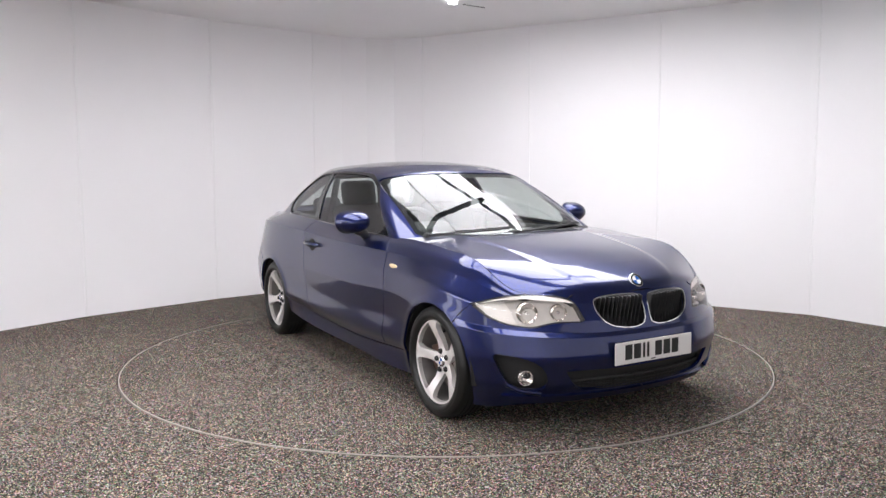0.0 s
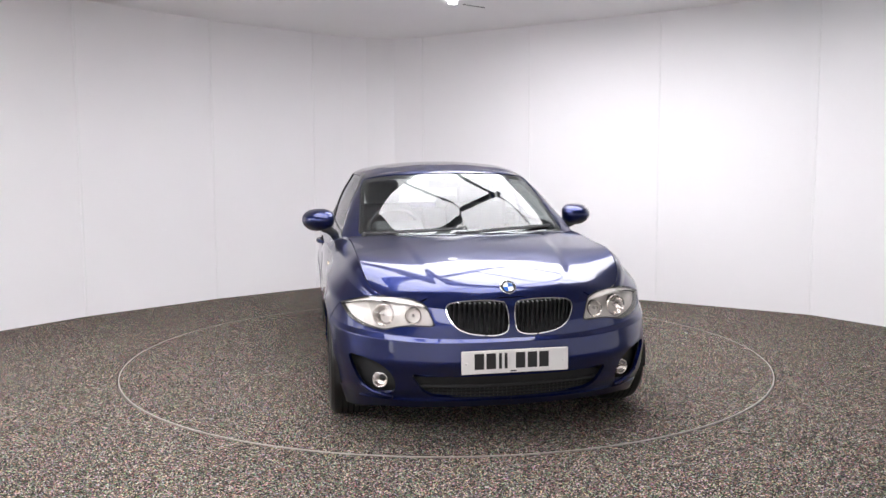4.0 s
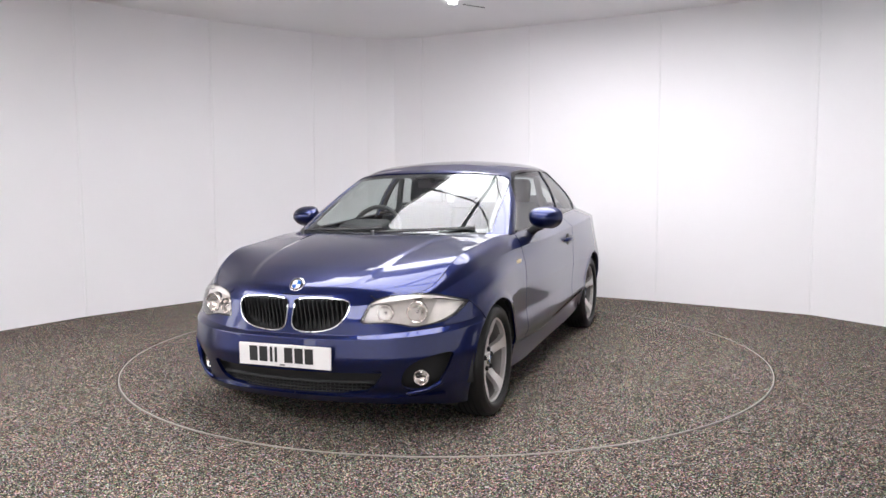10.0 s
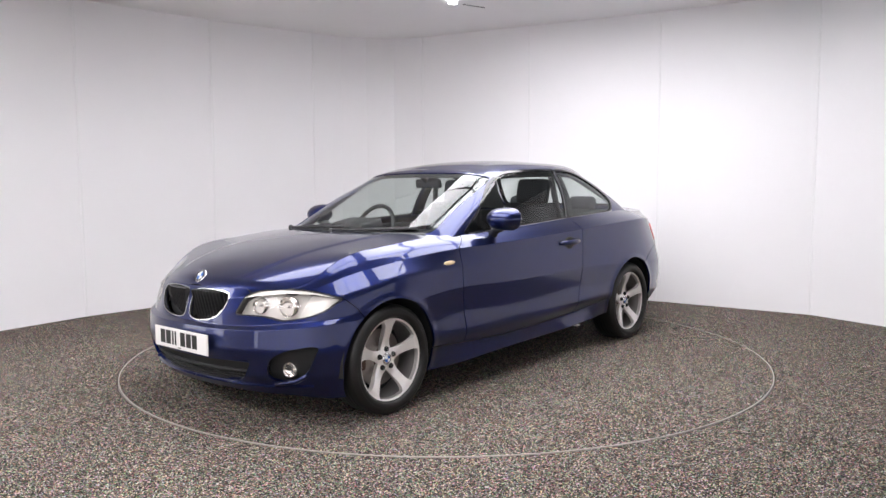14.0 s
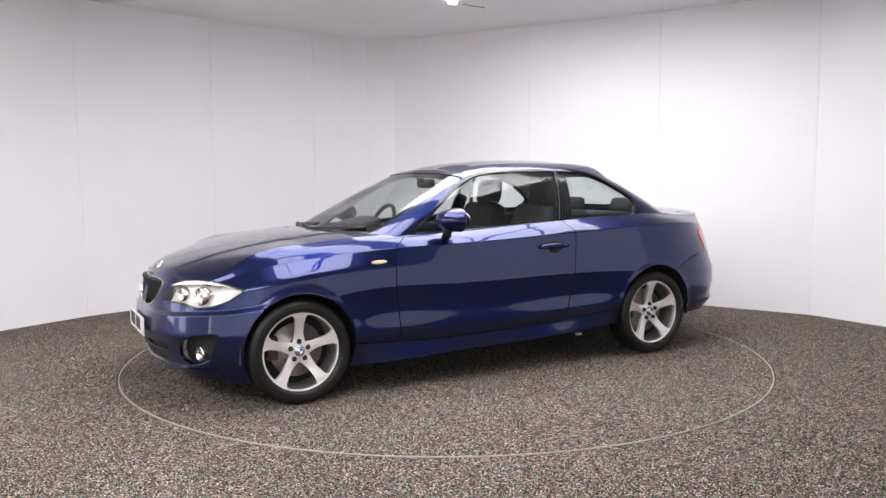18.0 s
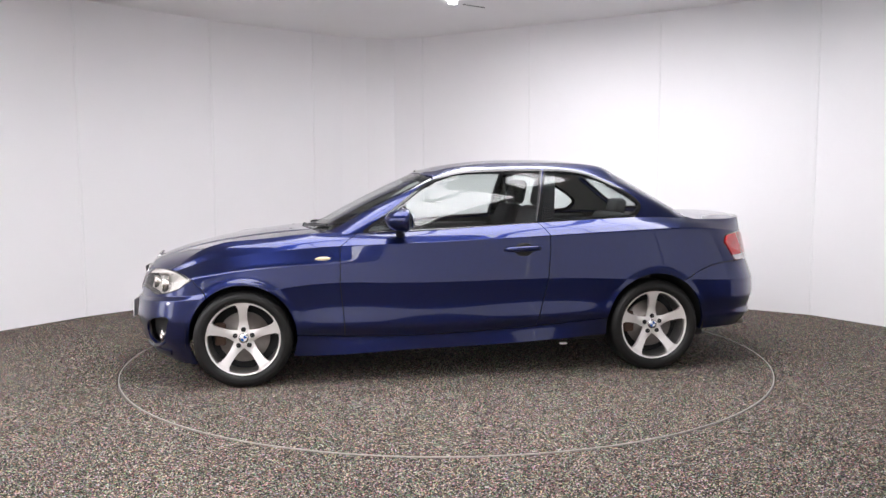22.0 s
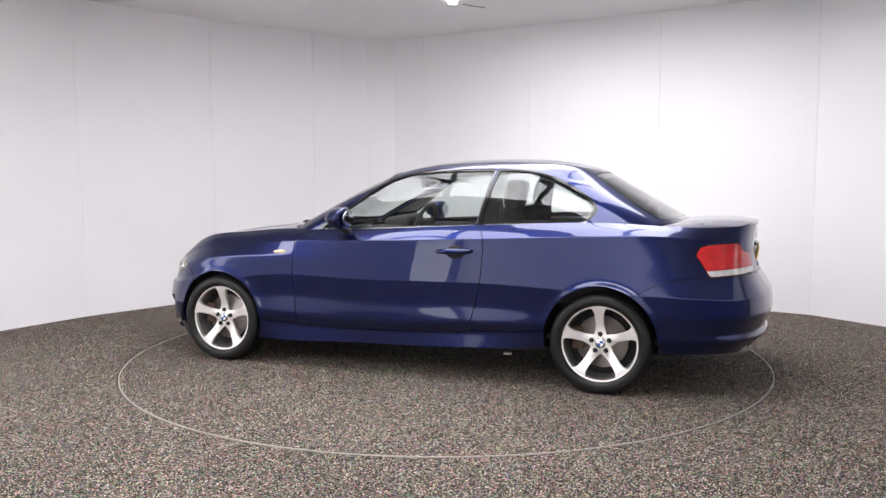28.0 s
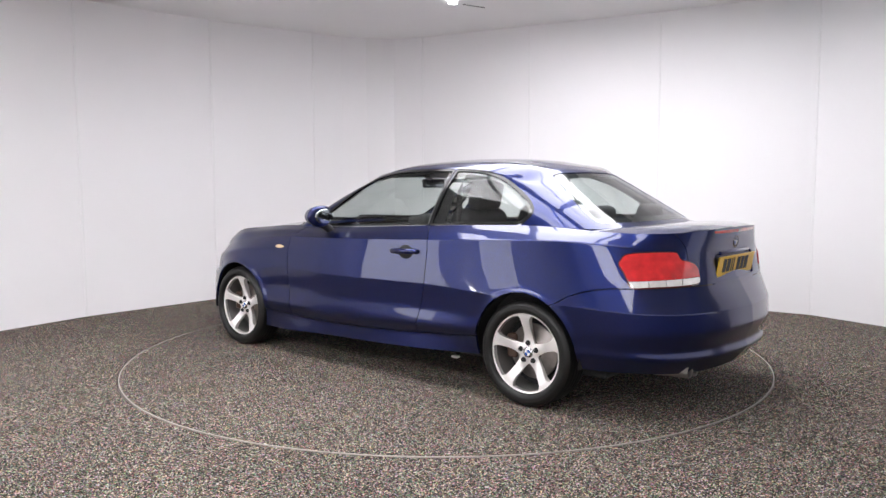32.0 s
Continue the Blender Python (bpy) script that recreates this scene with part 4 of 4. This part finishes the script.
def build_wheel():
    tyre_prof = [(.226, .085), (.234, .098), (.2385, .102), (.241, .1035), (.250, .1065), (.262, .107), (.2635, .1062), (.265, .107), (.274, .1045), (.286, .098), (.2935, .0885), (.2955, .0868), (.297, .084), (.300, .072), (.302, .05), (.302, .03), (.302, -.03), (.301, -.06), (.296, -.082), (.28, -.1), (.25, -.108), (.228, -.09)]
    wheel = part("wheel", lathe([(.246, .088), (.2465, .096), (.241, .100), (.234, .096), (.228, .084), (.222, .05), (.210, .0), (.210, -.07), (.224, -.09), (.243, -.095)], 96, "y"), ALLOY, None, "five-spoke silver alloy wheel with a black tyre")
    tb = lathe([(r * TYRE_R / .302, h) for r, h in tyre_prof], 96, "y")
    part("tyre", tb, TYRE, wheel, "black road tyre")
    grooves = bmesh.new()
    for h in (-.045, -.015, .015, .045):
        lathe([(.3035, h - .004), (.3038, h), (.3035, h + .004)], 64, "y", bm=grooves)
    part("tread_groove", grooves, DARK, wheel)
    face = clip(wheel_face(), outside(openings))
    face = (face[0] * np.array([1.062, 1, 1.062]) + np.array([0, .038, 0]), face[1])
    n = normals(*face)
    if n[:, 1].mean() < 0:
        face = (face[0], [q[::-1] for q in face[1]])
    sheet("spokes", rimmed(face, .03), ALLOY, wheel)
    part("barrel", lathe([(.211, .06), (.209, .0), (.209, -.08)], 72, "y"), ALLOY_IN, wheel)
    part("brake_disc", lathe([(.03, .0), (.07, .004), (.075, -.018), (.155, -.018), (.158, -.024), (.155, -.04), (.07, -.04)], 60, "y", pose(0, .012, 0)), DISC, wheel, "worn steel brake disc")
    part("hub", lathe([(.001, .02), (.05, .018), (.07, .0), (.07, -.03)], 36, "y", pose(0, .012, 0)), RUST, wheel, "rust-brown hub")
    part("caliper", box_bm(.07, .05, .14, pose(.145, -.015, .02), .015, 3), RUST, wheel)
    part("backing", lathe([(.001, -.06), (.208, -.06)], 48, "y"), DARK, wheel)
    for k in range(5):
        a = math.pi / 2 + 2 * math.pi * k / 5
        part("bolt", lathe([(.001, .013), (.012, .013), (.0155, .002), (.0155, -.02)], 14, "y", pose(.054 * math.cos(a), .045, .054 * math.sin(a))), DARK, wheel)
    m = pose(0, .052, 0)
    cap = part("centre_cap", lathe([(.001, .006), (.020, .0055), (.030, .002), (.032, -.004), (.033, -.02)], 36, "y", m), CHROME, wheel, "round centre cap with blue and white quarters")
    return wheel


first = build_wheel()
PH = {(1, 1): 0, (1, -1): 12, (-1, 1): 2, (-1, -1): 30}
wheels = []
for fx, xa in ((1, AXLE_F), (-1, AXLE_R)):
    for sgn in (1, -1):
        m = pose(xa, sgn * .755, WHEEL_Z - (.010 if sgn > 0 else -.004), 0, PH[(fx, sgn)], 0 if sgn > 0 else 180)
        w = copy_thing(first, m)
        w.parent = car
        wheels.append(w)
for o in [*first.children_recursive, first]:
    bpy.data.objects.remove(o)
for w in wheels:
    for q in range(4):
        bm = bmesh.new()
        c = bm.verts.new((0, .0595, 0))
        arc = [bm.verts.new((.019 * math.cos(a), .0585, .019 * math.sin(a))) for a in np.linspace(q * math.pi / 2, (q + 1) * math.pi / 2, 7)]
        for a1, a2 in zip(arc, arc[1:]):
            bm.faces.new((c, a2, a1))
        part("cap_quarter", bm, BLUE if q % 2 else WHITE, w)

# ---- cabin ----
def cushion(sx, sy, sz, m, bev=.05, mat=None, name="cushion", parent=None, label=""):
    return part(name, box_bm(sx, sy, sz, m, bev, 4), mat or CLOTH, parent, label)


for sgn in (1, -1):
    st = cushion(.52, .50, .16, pose(-.16, sgn * .37, .46, 0, -6, 0), .06, name="front_seat", parent=car, label="dark cloth front seat with a headrest")
    cushion(.15, .47, .62, pose(-.50, sgn * .37, .78, 0, -20, 0), .06, name="backrest", parent=st)
    cushion(.10, .27, .19, pose(-.635, sgn * .37, 1.165, 0, -12, 0), .04, name="headrest", parent=st)
    for d in (-.06, .06):
        part("headrest_post", tube([(-.60, sgn * .37 + d, 1.04), (-.62, sgn * .37 + d, 1.11)], .006, 8), CHROME, st)
    rs = cushion(.48, .52, .16, pose(-1.02, sgn * .31, .48, 0, -8, 0), .06, name="rear_seat", parent=car, label="dark cloth rear seat")
    cushion(.14, .52, .52, pose(-1.30, sgn * .31, .76, 0, -24, 0), .06, name="backrest", parent=rs)
    cushion(.09, .24, .13, pose(-1.44, sgn * .31, 1.045, 0, -16, 0), .04, name="headrest", parent=rs)
    part("seat_belt", box_bm(.012, .05, .40, pose(-.60, sgn * .60, 1.08, sgn * 10, 6, 0), .004, 1), BLACK, car)
    part("door_card", box_bm(1.10, .04, .44, pose(.08, sgn * .715, .70), .015, 2), DASH, car)
    part("quarter_card", box_bm(.80, .05, .48, pose(-.90, sgn * .70, .735), .02, 2), DASH, car)
part("dashboard", box_bm(.44, 1.30, .24, pose(.60, 0, .79, 0, 4, 0), .07, 4), DASH, car, "charcoal dashboard")
part("instrument_hood", box_bm(.22, .34, .10, pose(.50, -.37, .935, 0, 10, 0), .04, 4), DASH, car)
bm = bmesh.new()
ring = [Matrix.Translation((.335, -.37, .905)) @ pose(0, 0, 0, 0, -24, 0) @ Vector((0, .185 * math.cos(a), .185 * math.sin(a))) for a in np.linspace(0, 2 * math.pi, 40, endpoint=False)]
wheel_s = part("steering_wheel", tube(ring, .016, 10, closed=True), BLACK, car, "black steering wheel")
part("boss", box_bm(.05, .16, .12, pose(.345, -.37, .90, 0, -24, 0), .025, 3), BLACK, wheel_s)
part("spoke", box_bm(.02, .34, .035, pose(.34, -.37, .905, 0, -24, 0), .01, 2), BLACK, wheel_s)
mirror = part("inside_mirror", box_bm(.035, .235, .065, pose(.14, 0, 1.235, 0, 10, 0), .016, 3), BLACK, car, "black inside mirror on the windscreen")
part("stem", tube([(.16, 0, 1.25), (.20, 0, 1.285), (.235, 0, 1.31)], [.018, .02, .03], 10), BLACK, mirror)
part("mirror_glass", box_bm(.004, .21, .05, pose(.120, 0, 1.232, 0, 10, 0), .0015, 1), MIRROR, mirror)
part("parcel_shelf", box_bm(.46, 1.10, .03, pose(-1.60, 0, .975, 0, 2, 0), .01, 2), DASH, car)
part("cabin_floor", box_bm(2.6, 1.45, .04, pose(-.35, 0, .30), .01, 1), DASH, car)
part("centre_console", box_bm(.9, .20, .22, pose(.05, 0, .45), .04, 3), DASH, car)
part("bulkhead", box_bm(.04, 1.2, .56, pose(.90, 0, .62), .01, 1), DARK, car)
part("rear_bulkhead", box_bm(.04, 1.3, .6, pose(-1.55, 0, .66), .01, 1), DARK, car)

# ---- room: panels, ceiling, lamps ----
WALL_NAMES = [(0, 2, "wall_west"), (2, 8, "wall_north_west"), (8, 11, "wall_north_east"), (11, 13, "wall_east")]
for a, b, n in WALL_NAMES:
    wall_run(n, a, b, "white panelled studio wall")
for i in sorted(SEAMS):
    p, o = Vector(PLAN[i]), out_of(i)
    st = part("joint_strip", box_bm(.022, .010, CEIL, pose(p.x - o.x * .003, p.y - o.y * .003, CEIL / 2, 0, 0, math.degrees(math.atan2(o.y, o.x)) - 90), .003, 1), TRIM, smooth=False)
    tagged(st, "narrow white joint strip between wall panels", "trim", "joint strips of the wall", "structure")
bm = bmesh.new()
CE = [(x, y) for x, y in PLAN if y > 1.6]
CE = [(-3.43, 1.53)] + CE + [(3.28, 1.53)]
vs = [bm.verts.new((x * 1.02, y * 1.02, CEIL)) for x, y in CE]
f = bm.faces.new(vs)
ex = bmesh.ops.extrude_face_region(bm, geom=[f])
bmesh.ops.translate(bm, verts=[g for g in ex["geom"] if isinstance(g, bmesh.types.BMVert)], vec=(0, 0, .08))
bmesh.ops.recalc_face_normals(bm, faces=bm.faces)
tagged(part("ceiling", bm, CEILING, smooth=False), "white studio ceiling", "ceiling", kind="structure")

table = disc("turntable", 0, R_TABLE, -.05, .0, CARPET)
tagged(table, "round turntable covered in grey speckled carpet", "turntable")
disc("rim", R_TABLE - .004, R_TABLE + .004, -.05, .0015, RING, parent=table, label="thin worn metal rim")

# unseen hall behind the camera; its pale walls are added to bounce light
HX0, HX1, HY0, HY1 = -6.6, 7.6, -8.8, 4.6
for n, sx, sy, x, y in (("wall_hall_south", HX1 - HX0, .12, .5, HY0), ("wall_hall_north", HX1 - HX0, .12, .5, HY1), ("wall_hall_west", .12, HY1 - HY0, HX0, (HY0 + HY1) / 2), ("wall_hall_east", .12, HY1 - HY0, HX1, (HY0 + HY1) / 2)):
    tagged(part(n, box_bm(sx, sy, ROOF + .3, pose(x, y, (ROOF + .3) / 2)), HALL, smooth=False), "plain grey painted wall added round the unseen hall to bounce light", "wall", kind="structure")
# the hall's roof lies askew of the studio: u runs along its bays, v across them
BAY = pose(0, 0, 0, 0, 0, -42)
# the third, long sheet is added behind the camera as fill light
SKY = [(-.95, 1.75, -.30, 1.80), (-.95, 2.3, -2.1, -.72), (-5.0, 5.0, -6.3, -4.7)]
us, vs_ = [-9.5, -5.0, -.95, 1.75, 2.3, 5.0, 9.5], [-9.5, -6.3, -4.7, -2.1, -.72, -.30, 1.80, 1.9]
bm = bmesh.new()
for x0, x1 in zip(us, us[1:]):
    for y0, y1 in zip(vs_, vs_[1:]):
        cx, cy = (x0 + x1) / 2, (y0 + y1) / 2
        if not any(a < cx < b and c < cy < d for a, b, c, d in SKY):
            box_bm(x1 - x0, y1 - y0, .1, BAY @ pose(cx, cy, ROOF + .05), bm=bm)
bmesh.ops.bisect_plane(bm, geom=[*bm.verts, *bm.edges, *bm.faces], plane_co=(0, 1.525, 0), plane_no=(0, 1, 0), clear_outer=True)
tagged(part("hall_roof", bm, HALL_ROOF, smooth=False), "grey underside of the hall roof", "roof", kind="structure")
for x0, x1, y0, y1 in SKY:
    sky = part("skylight", box_bm(x1 - x0 + .1, y1 - y0 + .1, .03, BAY @ pose((x0 + x1) / 2, (y0 + y1) / 2, ROOF + .06)), SKYLIGHT if y0 > -4 else FILL_SKYLIGHT, smooth=False)
    tagged(sky, "bright translucent skylight or fill sheet of the hall", "skylight", "skylights", "structure")
    if y0 < -4:
        continue
    for v in (.50, 1.15) if y0 > -.5 else (-1.25, -1.68):
        tagged(part("purlin", box_bm(x1 - x0, .020, .03, BAY @ pose((x0 + x1) / 2, v, ROOF + .022)), STEEL, smooth=False), "thin dark steel purlin under the skylight", "beam", "purlins", "structure")
    for u in (-.03, 1.2):
        if u < x1:
            top = min(y1, 1.15)
            tagged(part("roof_beam", box_bm(.065, top - y0 + .1, .07, BAY @ pose(u, (y0 + top) / 2, ROOF - .01, 0, 0, 6)), STEEL, smooth=False), "dark steel roof beam", "beam", "roof beams", "structure")
for y in (-1.5, -3.0, -8.0):
    win = part("hall_window", box_bm(.05, .90, 1.84, pose(HX0 + .07, y, 1.25), .01, 2), HALL, smooth=False)
    tagged(win, "tall bright paned window in the hall wall", "window", "windows of the hall", "structure")
    for b in (-.45, .45):
        part("pane", box_bm(.012, .86, .88, pose(HX0 + .098, y, 1.25 + b), .003, 1), WINDOW_GLOW, win, smooth=False)
for y in (-2.22, -2.36, -2.50):
    tagged(part("hall_lamp", box_bm(.03, .08, .08, pose(HX0 + .08, y, .62), .01, 2), DAYLIGHT, smooth=False), "small bright lamp on the hall wall", "lamp", "lamps of the hall", "structure")


# glowing panels added along two hall walls as broad fill light
def sliding_door(m, wide):
    filler = part("sliding_door", box_bm(wide - .01, .06, 2.5, m @ pose(0, -.036, 1.27), .01, 1), HALL, smooth=False)
    tagged(filler, "tall glowing fill panel added on the hall wall", "door", "doors of the hall", "structure")
    part("panel", box_bm(wide - .002, .012, 2.3, m @ pose(0, 0, 1.27)), FILL_GLOW, filler, smooth=False)


for x in (-4.75, -1.25, 2.25, 5.72):
    sliding_door(pose(x, HY0 + .156, 0), 3.5)
for y in (-6.8, -3.4):
    sliding_door(pose(HX1 - .156, y, 0, 0, 0, 90), 3.4)
lampbox = part("ceiling_light", box_bm(.085, .10, .03, pose(.078, 1.69, CEIL - .016), .006, 1), TUBE_GLOW, smooth=False)
tagged(lampbox, "bright flat ceiling light panel", "light")


tagged(part("ceiling_joint", box_bm(.26, .012, .004, pose(.283, 1.952, CEIL - .003, 0, 0, 36), .001, 1), GAP, smooth=False), "dark narrow joint in the ceiling", "trim", kind="structure")


def motions():
    c3, c2, c1, c0 = -8.3816e-05, 7.5486e-03, -5.173546, -59.86189
    turn = [(t, pose(0, 0, 0, 0, 0, ((c3 * t + c2) * t + c1) * t + c0)) for t in range(33)]
    walk(table, turn)
    walk(car, [(t, m @ pose(0, -.0233, .003, .53)) for t, m in turn])


motions()
